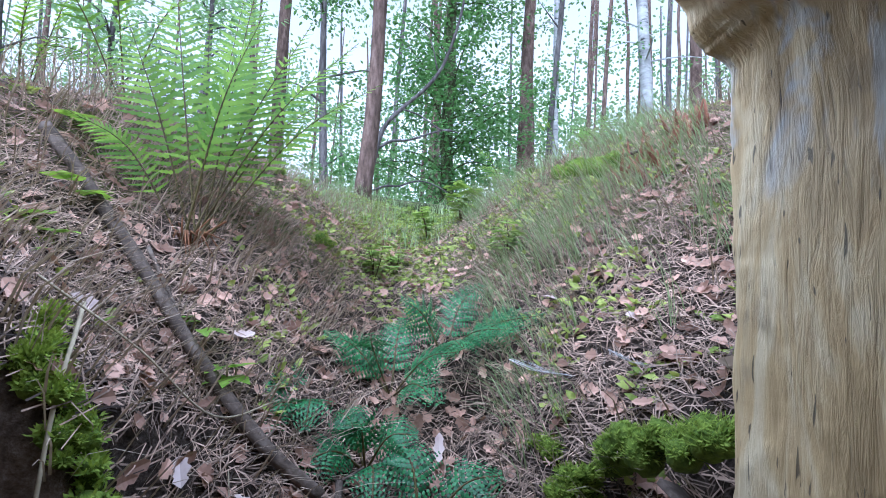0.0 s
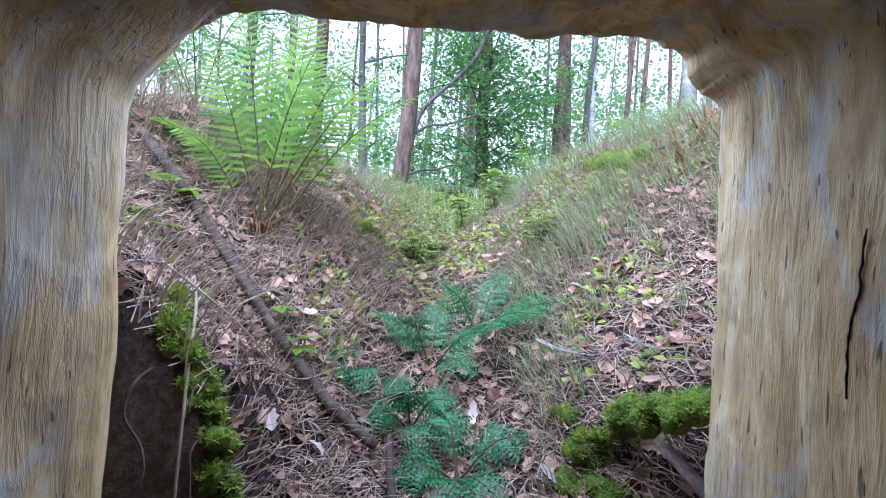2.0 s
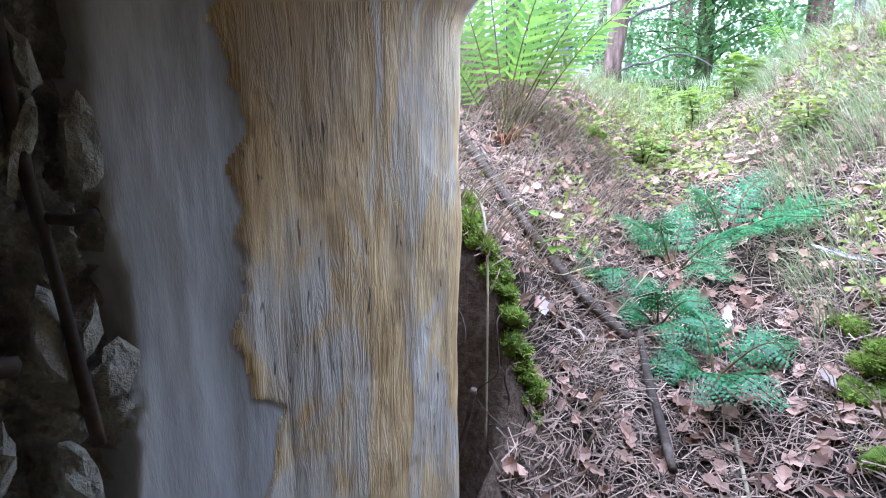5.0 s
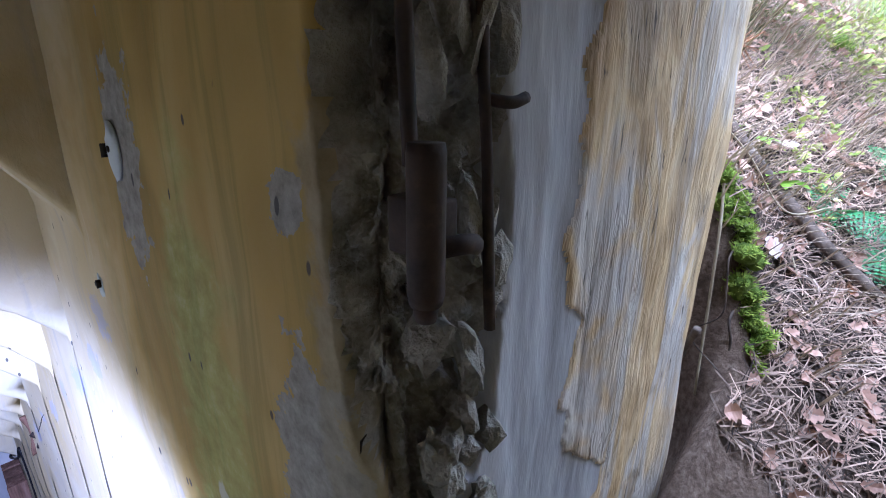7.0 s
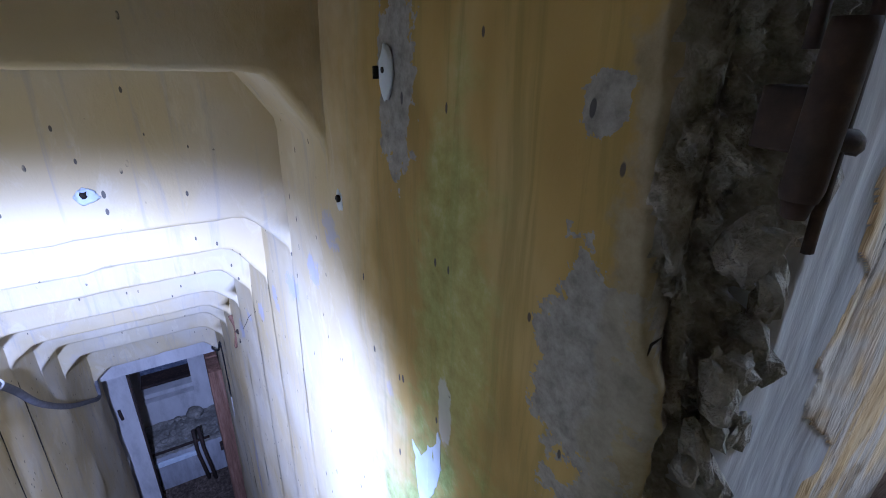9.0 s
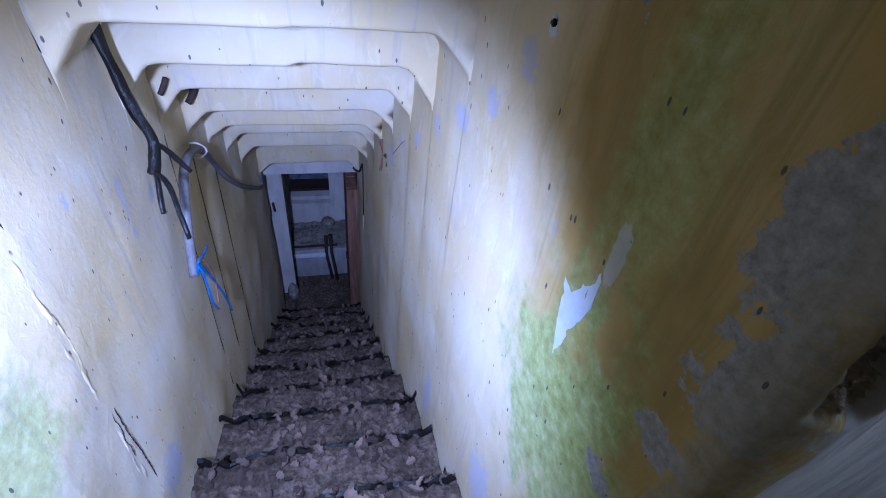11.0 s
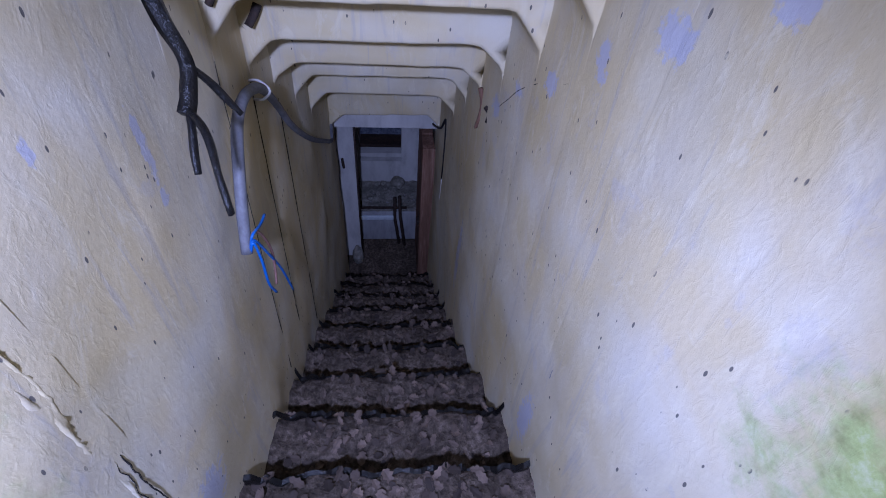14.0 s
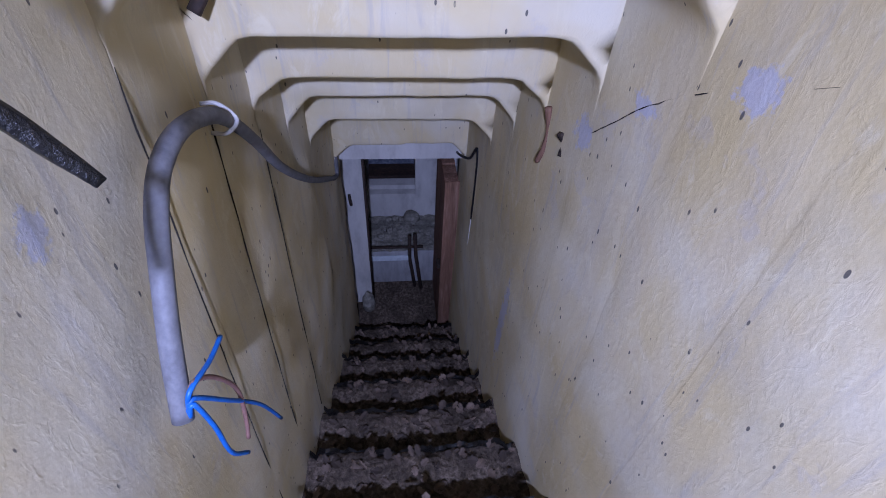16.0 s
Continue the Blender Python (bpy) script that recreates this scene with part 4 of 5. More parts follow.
seedling(-0.27, 2.62, 0.20, 45, 0.045, "bushy bright green herb on the path", seed=1)
seedling(0.38, 2.50, 0.17, 36, 0.055, "green leafy seedling on the bank", seed=2)
seedling(0.22, 3.7, 0.36, 54, 0.075, "pale green sapling above the cutting", seed=3)
seedling(-0.02, 3.6, 0.28, 36, 0.06, "pale green sapling above the cutting", seed=4)
rr = random.Random(8)
for i in range(34):
    x, y = rr.uniform(-0.9, 0.9), rr.uniform(2.5, 5.4)
    seedling(x, y, rr.uniform(0.05, 0.13), 9, rr.uniform(0.03, 0.055), "low yellow-green seedling in the moss", seed=20 + i)
for i, (x, y) in enumerate(((-0.62, 1.52), (-0.98, 1.55), (-0.9, 1.45), (-0.48, 1.50), (-1.2, 1.75))):
    seedling(x, y, 0.09, 3, 0.075, "pale green seedling with broad leaves", FERN, seed=70 + i)


# ---- sticks, stems, moss ----
def on_ground(points, lift=0.012):
    return [Vector((x, y, ground_height(x, y) + lift + (p[0] if p else 0))) for x, y, *p in points]


def stick(name, pts, r0, r1, mat, label, category="branch", knots=()):
    line = curve_points(pts, 7)
    n = len(line) - 1
    bm = tube(line, [r0 + (r1 - r0) * i / n for i in range(n + 1)], 9, None, 0.35, r0 * 100)
    ob = from_bm(name, bm, mat)
    tagged(ob, label, category)
    for at, d, L, r in knots:
        p = line[int(at * n)]
        part("twig", tube([p, p + Vector(d) * L * 0.5, p + Vector(d) * L + Vector((0, 0, 0.005))], [r, r * 0.8, r * 0.5], 6), mat, ob)
    return ob


stick("dead_branch", on_ground([(-1.16, 1.66), (-0.95, 1.60), (-0.77, 1.545), (-0.58, 1.47), (-0.36, 1.39), (-0.22, 1.40)], 0.052), 0.019, 0.016, STICK, "long dark dead branch lying down the bank", "branch", ((0.3, (0.3, -0.5, 0.6), 0.05, 0.006), (0.55, (-0.5, -0.4, 0.5), 0.04, 0.005), (0.8, (0.4, 0.4, 0.5), 0.05, 0.005)))
stick("forked_stick", on_ground([(-0.19, 1.47), (-0.165, 1.34), (-0.12, 1.20), (-0.08, 1.06)], 0.034), 0.010, 0.013, STICK, "grey forked stick on the trench floor", "stick", ((0.0, (-0.75, 0.15, 0.4), 0.09, 0.006), (0.0, (0.8, 0.55, 0.3), 0.07, 0.006), (0.45, (-0.8, 0.3, 0.2), 0.06, 0.004)))
stick("bleached_stem", on_ground([(-0.68, 1.10, 0.03), (-0.55, 1.20, 0.05), (-0.45, 1.33, 0.06), (-0.36, 1.50, 0.05)], 0.02), 0.0025, 0.002, PALE, "thin bleached stem across the bank", "stem")
stick("bleached_stem", on_ground([(-0.68, 1.22, 0.02), (-0.59, 1.08, 0.03), (-0.53, 0.96, 0.03), (-0.49, 0.86, 0.02)], 0.02), 0.004, 0.003, PALE, "thin brown stem hanging down the bank", "stem")
stick("bleached_stem", on_ground([(0.06, 1.22), (0.08, 1.08), (0.09, 0.98)], 0.015), 0.005, 0.004, PALE, "pale broken stalk on the trench floor", "stem")
stick("dead_branch", on_ground([(-1.35, 1.42), (-1.12, 1.42), (-0.98, 1.38)], 0.03), 0.010, 0.007, STICK, "short dark dead branch on the bank")
stick("dead_branch", on_ground([(-0.80, 1.62, 0.02), (-0.62, 1.52, 0.0), (-0.46, 1.40, 0.0)], 0.015), 0.006, 0.004, STICK, "thin dark dead branch on the bank")
stick("curved_branch", on_ground([(0.80, 2.66, 0.0), (0.86, 2.60, 0.05), (0.95, 2.50, 0.04), (1.06, 2.40, 0.0)], 0.02), 0.013, 0.010, STICK, "bent dead branch at the edge of the cutting")
stick("fallen_log", [Vector((-0.9, 5.6, ground_height(-0.9, 5.6) + 0.02)), Vector((0.3, 6.0, ground_height(0.3, 6.0) + 0.03)), Vector((1.6, 6.2, ground_height(1.6, 6.2) + 0.03))], 0.07, 0.05, MOSSBARK, "mossy fallen log across the forest floor", "log")
rr = random.Random(31)
for i in range(60):
    x, y = rr.uniform(-1.3, 1.2), rr.uniform(0.95, 2.8)
    if outside(x, y - 0.15):
        a, L = rr.uniform(0, 6.28), rr.uniform(0.05, 0.16)
        stick("twig", on_ground([(x, y), (x + L * 0.5 * math.cos(a), y + L * 0.5 * math.sin(a)), (x + L * math.cos(a + 0.3), y + L * math.sin(a + 0.3))], 0.012), rr.uniform(0.0015, 0.0035), 0.001, STICK if i % 2 else PALE, "small dry twig on the leaf litter", "twig")["group"] = "twigs on the banks"
# uprooted bark on the crest
bark = thing("uprooted_bark", (1.02, 2.33, ground_height(1.02, 2.33)), "reddish heap of broken bark on the crest", "bark")
REDBARK = plain("red_bark", [(0.3, (0.12, 0.045, 0.025)), (0.7, (0.34, 0.16, 0.10))], 30, 0.9, 0.5)
for i in range(46):
    x, y = 1.0 + rr.uniform(-0.14, 0.2), 2.32 + rr.uniform(-0.12, 0.14)
    z = ground_height(x, y)
    d = Vector((rr.uniform(-0.3, 0.6), rr.uniform(-0.4, 0.3), rr.uniform(0.1, 0.9))).normalized()
    o = Vector((x, y, z)) - bark.location
    part("bark_strip", tube([o - Vector((0, 0, 0.01)), o + d * 0.06, o + d * rr.uniform(0.09, 0.16)], [0.012, 0.009, 0.003], 5), REDBARK, bark)


MOSSBED = plain("moss_bed", [(0.3, (0.05, 0.085, 0.010)), (0.55, (0.15, 0.21, 0.025)), (0.8, (0.26, 0.34, 0.05))], 60, 0.95, 1.0, 0.01)


def moss_pad(path, radius, count, label, seed, bulge=0.5):
    """A moss cushion along a line of places: a soft body under many tiny shoots."""
    r = random.Random(seed)
    line = curve_points(path, 6)
    t = thing("moss_cushion", path[0], label, "moss", "moss on the banks")
    o = Vector(path[0])
    body = bmesh.new()
    lumps = []
    for i in range(len(line)):
        for q in range(2):
            c = line[i] - o + Vector((r.uniform(-1, 1), r.uniform(-1, 1), r.uniform(-0.6, 0.5))) * radius * 0.6
            s = radius * r.uniform(0.38, 0.78)
            lumps.append((c, s))
            made = bmesh.ops.create_icosphere(body, subdivisions=2, radius=s)["verts"]
            for v in made:
                v.co = c + v.co * (1 + 0.4 * noise.noise(v.co * 30 + c * 10))
    part("cushion", body, MOSSBED, t)["kind"] = "stuff"
    vs, fs = [], []
    for k in range(count):
        c, rad = r.choice(lumps)
        d = Vector((r.gauss(0, 1), r.gauss(0, 1) - 0.5, abs(r.gauss(0, 1)) * 0.9 - 0.1)).normalized()
        p = c + d * rad * r.uniform(0.9, 1.08)
        for q in range(2):
            dd = (d + Vector((r.uniform(-1, 1), r.uniform(-1, 1), r.uniform(-0.3, 1)))).normalized()
            leaf_quad(vs, fs, p, dd, dd.cross(Vector((0.3, 0.9, 0.2))).normalized(), r.uniform(0.008, 0.019), 0.0022)
    sh = raw("moss_shoot", vs, fs, MOSS)
    sh["kind"] = "stuff"
    sh.parent = t


def gp(x, y, lift=0.0):
    return (x, y, ground_height(x, y) + lift)


moss_pad([gp(0.35, 1.34, 0.0), (0.42, 1.24, 1.075), (0.48, 1.12, 1.14), (0.54, 0.98, 1.20)], 0.05, 5200, "bright green moss covering an old root", 1)
moss_pad([gp(0.30, 1.32, -0.01), gp(0.36, 1.24, 0.0), gp(0.40, 1.16, 0.0)], 0.045, 1100, "bright green moss cushion on the bank", 2)
moss_pad([gp(0.40, 1.02, 0.0), gp(0.36, 1.05, 0.0), gp(0.31, 1.07, 0.0)], 0.04, 900, "bright green moss cushion on the bank", 3)
moss_pad([gp(0.36, 1.46, -0.01), gp(0.33, 1.53, -0.01)], 0.035, 600, "small moss cushion on the bank", 4)
moss_pad([gp(-0.62, 1.03), gp(-0.56, 1.01), gp(-0.50, 0.99), gp(-0.45, 0.98), gp(-0.41, 0.97), (-0.39, 0.94, 0.74), (-0.38, 0.92, 0.66)], 0.034, 4200, "bright green moss strip along the bank edge", 5)
moss_pad([gp(-0.66, 1.10, 0.0), gp(-0.60, 1.02, 0.0)], 0.03, 900, "bright green moss cushion on the bank", 6)
moss_pad([gp(-0.57, 2.48, -0.01), gp(-0.50, 2.56, -0.01)], 0.07, 900, "yellow-green moss mound on the bank", 7)
moss_pad([gp(0.95, 2.55, -0.02), gp(0.85, 2.75, -0.02), gp(0.80, 2.95, -0.02)], 0.09, 1300, "yellow-green moss mound on the crest", 8)

# dead slab of wood over the hollow
bm = box((-0.012, -0.13, -0.006), (0.035, 0.10, 0.006), 0.003)
for v in bm.verts:
    v.co.z += 0.01 * fbm(v.co.x * 20, v.co.y * 12, 1)
slab = from_bm("rotten_slab", bm, STICK)
slab.matrix_world = pose(0.47, 1.0, 1.06, 18, 25, 20)
tagged(slab, "grey rotten slab of wood in the hollow", "wood")
rr = random.Random(52)
for i in range(12):
    x = rr.choice((-1, 1)) * rr.uniform(0.42, 0.80)
    z = min(1.25, ground_height(x, 1.0)) - rr.uniform(0.0, 0.25)
    pts = [Vector((x + rr.uniform(-0.02, 0.02) * k, 0.925 - 0.012 * k - rr.uniform(0, 0.01), z - 0.06 * k)) for k in range(5)]
    stick("root", [Vector((x, 0.99, z + 0.02))] + pts, rr.uniform(0.002, 0.005), 0.0012, STICK, "thin root hanging out of the earth face", "root")["group"] = "roots in the earth face"
stick("root", [(-0.50, 0.80, 0.95), (-0.53, 0.84, 0.85), (-0.56, 0.83, 0.70), (-0.55, 0.80, 0.55)], 0.008, 0.004, STICK, "thin root hanging beside the doorway", "root")


def pale_leaf(x, y, L, label, tilt=(0, 0, 0), mat=None):
    vs, fs = [], []
    r = random.Random(int(x * 997))
    for k in range(1):
        dead_leaf(vs, fs, Vector((0, 0, 0)), Vector((0, 0, 1)), r)
    ob = raw("fallen_leaf", [tuple(Vector(v) * L / 0.05) for v in vs], fs, mat or PALELEAF)
    ob.matrix_world = pose(x, y, ground_height(x, y) + 0.02, *tilt)
    tagged(ob, label, "leaf", "large fallen leaves")


PALELEAF = leaf_mat("bleached_leaf", (0.42, 0.32, 0.29), (0.62, 0.52, 0.50), 0.7, 0.2)
for x, y, L, tilt in ((-0.45, 1.20, 0.085, (55, 0, 20)), (0.25, 1.30, 0.08, (15, 0, 60)), (-0.74, 1.30, 0.09, (35, 20, 0)), (0.45, 1.95, 0.07, (30, 0, 40)), (0.62, 1.62, 0.06, (40, 0, 10)), (-0.36, 1.27, 0.07, (20, 20, 80)), (0.06, 1.62, 0.07, (20, 0, 10)), (-0.52, 1.62, 0.07, (35, 10, 70)), (0.66, 1.22, 0.075, (50, 0, 120))):
    pale_leaf(x, y, L, "large pale fallen leaf on the litter", tilt)

# spider webs
for c, s in (((0.36, 1.64, 1.19), 0.10), ((0.55, 1.46, 1.25), 0.06), ((0.66, 1.10, 1.32), 0.05)):
    bm = bmesh.new()
    for i in range(22):
        a, b = rr.uniform(0, 6.28), rr.uniform(0, 6.28)
        p = Vector((math.cos(a) * s, math.sin(a) * s * 0.6, -0.02 * math.cos(a)))
        q = Vector((math.cos(b) * s, math.sin(b) * s * 0.6, -0.02 * math.cos(b)))
        tube([p, (p + q) * 0.5 - Vector((0, 0, 0.012)), q], 0.0004, 3, bm)
    w = from_bm("spider_web", bm, WEB)
    w.location = c
    tagged(w, "dusty spider web slung between straws", "spider web", "webs on the bank")


# ---- trees ----
def tree(name, px, dist, diam, lean, mat, label, tall=11.0, limbs=0, leaves=0, leaf_size=0.07, crown=(0.2, 1.0), spread=1.6, seed=0, leaf_mat_=None):
    """A tapered trunk with limbs and loose leaves; px: bearing as east per north."""
    r = random.Random(seed)
    x, y = 0.03 + px * dist, 0.235 + dist
    z = ground_height(x, y) - 0.1
    t = thing(name, (x, y, z), label, "tree")
    pts = [Vector((0, 0, 0))]
    for k in range(1, 9):
        h = tall * k / 8
        pts.append(Vector((math.tan(radians(lean)) * h + 0.05 * fbm(k * 0.7, seed, 0), 0.06 * fbm(k * 0.6, seed, 3), h)))
    line = curve_points(pts, 4)
    n = len(line) - 1
    part("trunk", tube(line, [diam / 2 * (1.18 if i == 0 else 1) * (1 - 0.6 * i / n) for i in range(n + 1)], 12, None, 0.18, seed), mat, t)
    ends = []
    if limbs:
        for k in range(limbs):
            h = r.uniform(*crown)
            p = line[int(h * n * 0.95)]
            a = r.uniform(0, 6.28)
            L = spread * r.uniform(0.5, 1.0) * (1.1 - 0.5 * h)
            d = Vector((math.cos(a), math.sin(a), r.uniform(-0.15, 0.7))).normalized()
            e = p + d * L + Vector((0, 0, -0.06 * L))
            m = p + d * L * 0.5 + Vector((r.uniform(-0.1, 0.1), r.uniform(-0.1, 0.1), 0.08 * L))
            part("limb", tube(curve_points([p, m, e], 4), [min(diam * 0.16, 0.018) * (1 - 0.1 * q) for q in range(9)], 6), mat, t)
            ends += [(p, m, e)]
    if leaves and ends:
        vs, fs = [], []
        while len(fs) < leaves * 3:
            p, m, e = r.choice(ends)
            u = r.uniform(0.2, 1.08)
            c = p.lerp(e, u) + Vector((r.gauss(0, 0.22), r.gauss(0, 0.22), r.gauss(-0.03, 0.13))) * spread / 1.6
            for q in range(6):
                d = Vector((r.gauss(0, 1), r.gauss(0, 1), r.gauss(-0.2, 0.5))).normalized()
                nn = (Vector((r.uniform(-0.4, 0.4), r.uniform(-0.4, 0.4), 1)) - d * d.z).normalized()
                leaf_quad(vs, fs, c + d * r.uniform(0, 0.14), d, nn, leaf_size * r.uniform(0.7, 1.3), leaf_size * 0.33)
        cr = raw("crown", vs, fs, leaf_mat_ or CANOPY)
        cr.parent = t
    return t


tree("pine_tree", -0.158, 5.2, 0.185, 3.0, PINE, "reddish-brown pine trunk at the head of the cutting", seed=1)
tree("pine_tree", -0.352, 8.0, 0.24, 1.5, PINE, "grey-brown pine trunk behind the fern", seed=2)
tree("broadleaf_tree", -0.235, 6.6, 0.12, -3.0, GREYBARK, "dark slender broadleaf tree with thin limbs", 6.0, 12, 1500, 0.07, (0.15, 0.9), 1.2, 3)
sapling = thing("broadleaf_tree", (-0.88, 6.235, ground_height(-0.88, 6.235) - 0.05), "leaning dark sapling with crooked bare limbs", "tree")
for kind, r0, r1, pts in (("trunk", 0.040, 0.014, ((-0.89, 2.28), (-0.87, 2.5), (-0.79, 2.95), (-0.68, 3.39), (-0.45, 3.68), (-0.15, 3.95), (0.07, 4.28), (0.27, 4.89), (0.38, 5.6))), ("limb", 0.022, 0.008, ((-0.77, 3.12), (-0.55, 3.25), (-0.34, 3.27), (0.09, 3.41), (0.3, 3.38))), ("limb", 0.018, 0.006, ((-0.88, 2.55), (-0.62, 2.64), (-0.45, 2.65), (-0.20, 2.73), (0.05, 2.66), (0.27, 2.52))), ("limb", 0.014, 0.005, ((-0.45, 3.68), (-0.2, 3.6), (0.05, 3.42), (0.28, 3.40))), ("limb", 0.012, 0.004, ((0.0, 4.2), (-0.1, 4.6), (-0.3, 4.9)))):
    line = curve_points([Vector((x, 6.235 + 0.05 * fbm(x * 3, z * 2, r0 * 90), z)) - sapling.location for x, z in pts], 5)
    part(kind, tube(line, [r0 + (r1 - r0) * i / (len(line) - 1) for i in range(len(line))], 8, None, 0.3, r0 * 70), GREYBARK, sapling)
tree("broadleaf_tree", 0.02, 8.6, 0.27, 0.5, MOSSBARK, "mossy broadleaf tree with a dense green crown", 8.0, 46, 15000, 0.08, (0.10, 0.85), 2.3, 5)
tree("pine_tree", 0.186, 9.0, 0.30, 1.0, PINE, "tall purplish pine trunk", seed=6)
tree("pine_tree", 0.205, 11.5, 0.2, -1.0, PINE, "tall slender pine trunk", seed=7)
tree("broadleaf_tree", 0.228, 8.0, 0.12, 4.0, GREYBARK, "slender grey leaning trunk", 9.0, 6, 350, 0.07, (0.4, 1.0), 1.2, 8)
tree("birch_tree", 0.258, 9.0, 0.14, -0.5, BIRCH, "slender birch with patchy white bark", 10.0, 6, 400, 0.06, (0.4, 1.0), 1.3, 9)
tree("pine_tree", 0.315, 13.0, 0.16, 2.0, PINE, "thin reddish pine trunk", seed=10)
tree("pine_tree", 0.345, 12.0, 0.15, 3.0, PINE, "thin reddish pine trunk", seed=11)
tree("birch_tree", 0.470, 8.0, 0.25, -2.5, BIRCH, "thick birch with peeling white bark", 10.0, 8, 500, 0.06, (0.3, 1.0), 1.4, 12)
tree("pine_tree", 0.565, 9.5, 0.29, 0.0, PINE, "tall grey-brown pine trunk", seed=13)
tree("pine_tree", 0.42, 14.0, 0.15, -1.0, PINE, "thin far pine trunk", seed=14)
tree("pine_tree", 0.52, 13.0, 0.13, 1.0, PINE, "thin far pine trunk", seed=15)
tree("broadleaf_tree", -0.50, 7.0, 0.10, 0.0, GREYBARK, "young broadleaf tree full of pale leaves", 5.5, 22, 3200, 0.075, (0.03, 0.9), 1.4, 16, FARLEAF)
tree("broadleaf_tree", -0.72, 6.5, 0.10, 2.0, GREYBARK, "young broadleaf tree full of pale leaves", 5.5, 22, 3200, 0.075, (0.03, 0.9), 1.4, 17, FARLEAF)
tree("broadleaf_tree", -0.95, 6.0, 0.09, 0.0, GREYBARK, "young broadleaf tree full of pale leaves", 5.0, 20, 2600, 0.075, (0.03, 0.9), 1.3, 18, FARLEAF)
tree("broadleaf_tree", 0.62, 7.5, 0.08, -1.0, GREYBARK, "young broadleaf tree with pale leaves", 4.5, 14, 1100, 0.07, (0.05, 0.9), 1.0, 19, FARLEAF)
rr = random.Random(77)
for i in range(72):
    b = rr.uniform(-1.15, 0.95)
    d = rr.uniform(13, 30)
    tree("pine_tree", b, d, rr.uniform(0.11, 0.24), rr.uniform(-2.5, 3), PINE if i % 3 else GREYBARK, "distant slender forest trunk", 13, seed=100 + i)["group"] = "distant forest trunks"

# far undergrowth and crowns
vs, fs = [], []
for i in range(38000):
    d = rr.uniform(10, 34)
    b = rr.uniform(-1.2, 1.0)
    x, y = b * d, d
    clump = fbm(x * 0.35, y * 0.35, 5.0)
    low = rr.random() < 0.6
    z = 2.3 + (rr.random() ** 1.4 * (2.6 + 2.0 * clump) if low else rr.uniform(2, 11))
    if not low and fbm(x * 0.25 + 9, z * 0.35, y * 0.2) < 0.06:
        continue
    p = Vector((x, y, z))
    for q in range(5):
        dd = Vector((rr.gauss(0, 1), rr.gauss(0, 1), rr.gauss(0, 0.6))).normalized()
        nn = dd.orthogonal().normalized()
        leaf_quad(vs, fs, p + dd * rr.uniform(0, 0.5), dd, nn, d * 0.0075 * rr.uniform(0.7, 1.5), d * 0.0028)
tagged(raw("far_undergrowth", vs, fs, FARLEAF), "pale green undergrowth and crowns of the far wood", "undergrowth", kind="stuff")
# bracken on the right crest
for i, (x, y) in enumerate(((1.35, 3.6), (1.7, 3.9), (1.1, 4.2), (2.1, 4.0), (1.5, 4.8), (2.4, 4.9), (0.75, 4.9), (-1.6, 3.0), (-1.9, 2.4), (-2.2, 3.2), (-1.35, 2.3))):
    z = ground_height(x, y)
    f = thing("bracken", (x, y, z), "pale green bracken on the forest floor", "fern", "bracken around the cutting")
    for k in range(5):
        a = rr.uniform(0, 6.28)
        frond(f, (x, y, z), (x + 0.4 * math.cos(a), y + 0.4 * math.sin(a), z + rr.uniform(0.25, 0.55)), 0.12, 14, 0.13, 4, FERN, FERNSTEM, 0.3, 300 + i * 7 + k)


# ---- things inside ----
def wall_thing(name, bm, mat, label, category, group="", smooth=True):
    return tagged(from_bm(name, bm, mat, smooth), label, category, group)


# hinge sleeve and bars in the broken corner
hinge = thing("hinge", (-0.482, -0.026, 1.29), "rusted iron hinge sleeve in the broken corner", "hinge")
bm = tube([(0, 0, 0.006), (0, 0, 0.012), (0, 0, 0.088), (0, 0, 0.094)], [0.0092, 0.0105, 0.0105, 0.0098], 18, None, 0.05, 2)
part("sleeve", bm, RUST, hinge)
bm = tube([(0, 0, -0.004), (0, 0, 0.008)], [0.006, 0.0085], 14)
part("pin", bm, RUST, hinge)
bm = box((-0.035, 0.004, 0.028), (0.0, 0.026, 0.062), 0.002)
part("plate", bm, RUST, hinge)
bm = tube(curve_points([(-0.004, 0.012, 0.034), (0.004, 0.026, 0.036), (0.002, 0.040, 0.032)], 4), 0.006, 8, None, 0.3)
part("lug", bm, RUST, hinge)
for pts, r in ((((-0.503, -0.022, 1.62), (-0.502, -0.022, 1.48), (-0.500, -0.020, 1.37)), 0.0042), (((-0.502, 0.034, 1.62), (-0.501, 0.040, 1.46), (-0.500, 0.050, 1.36), (-0.500, 0.062, 1.24)), 0.0040)):
    wall_thing("reinforcing_bar", tube(curve_points(pts, 6), r, 8, None, 0.3), RUST, "rusted reinforcing bar bared in the broken corner", "reinforcing bar", "bared bars")
wall_thing("bent_bolt", tube(curve_points([(-0.505, 0.045, 1.405), (-0.49, 0.058, 1.402), (-0.488, 0.072, 1.405)], 4), [0.004] * 9, 8), RUST, "rusted bent bolt in the broken corner", "bolt")
rg = random.Random(12)
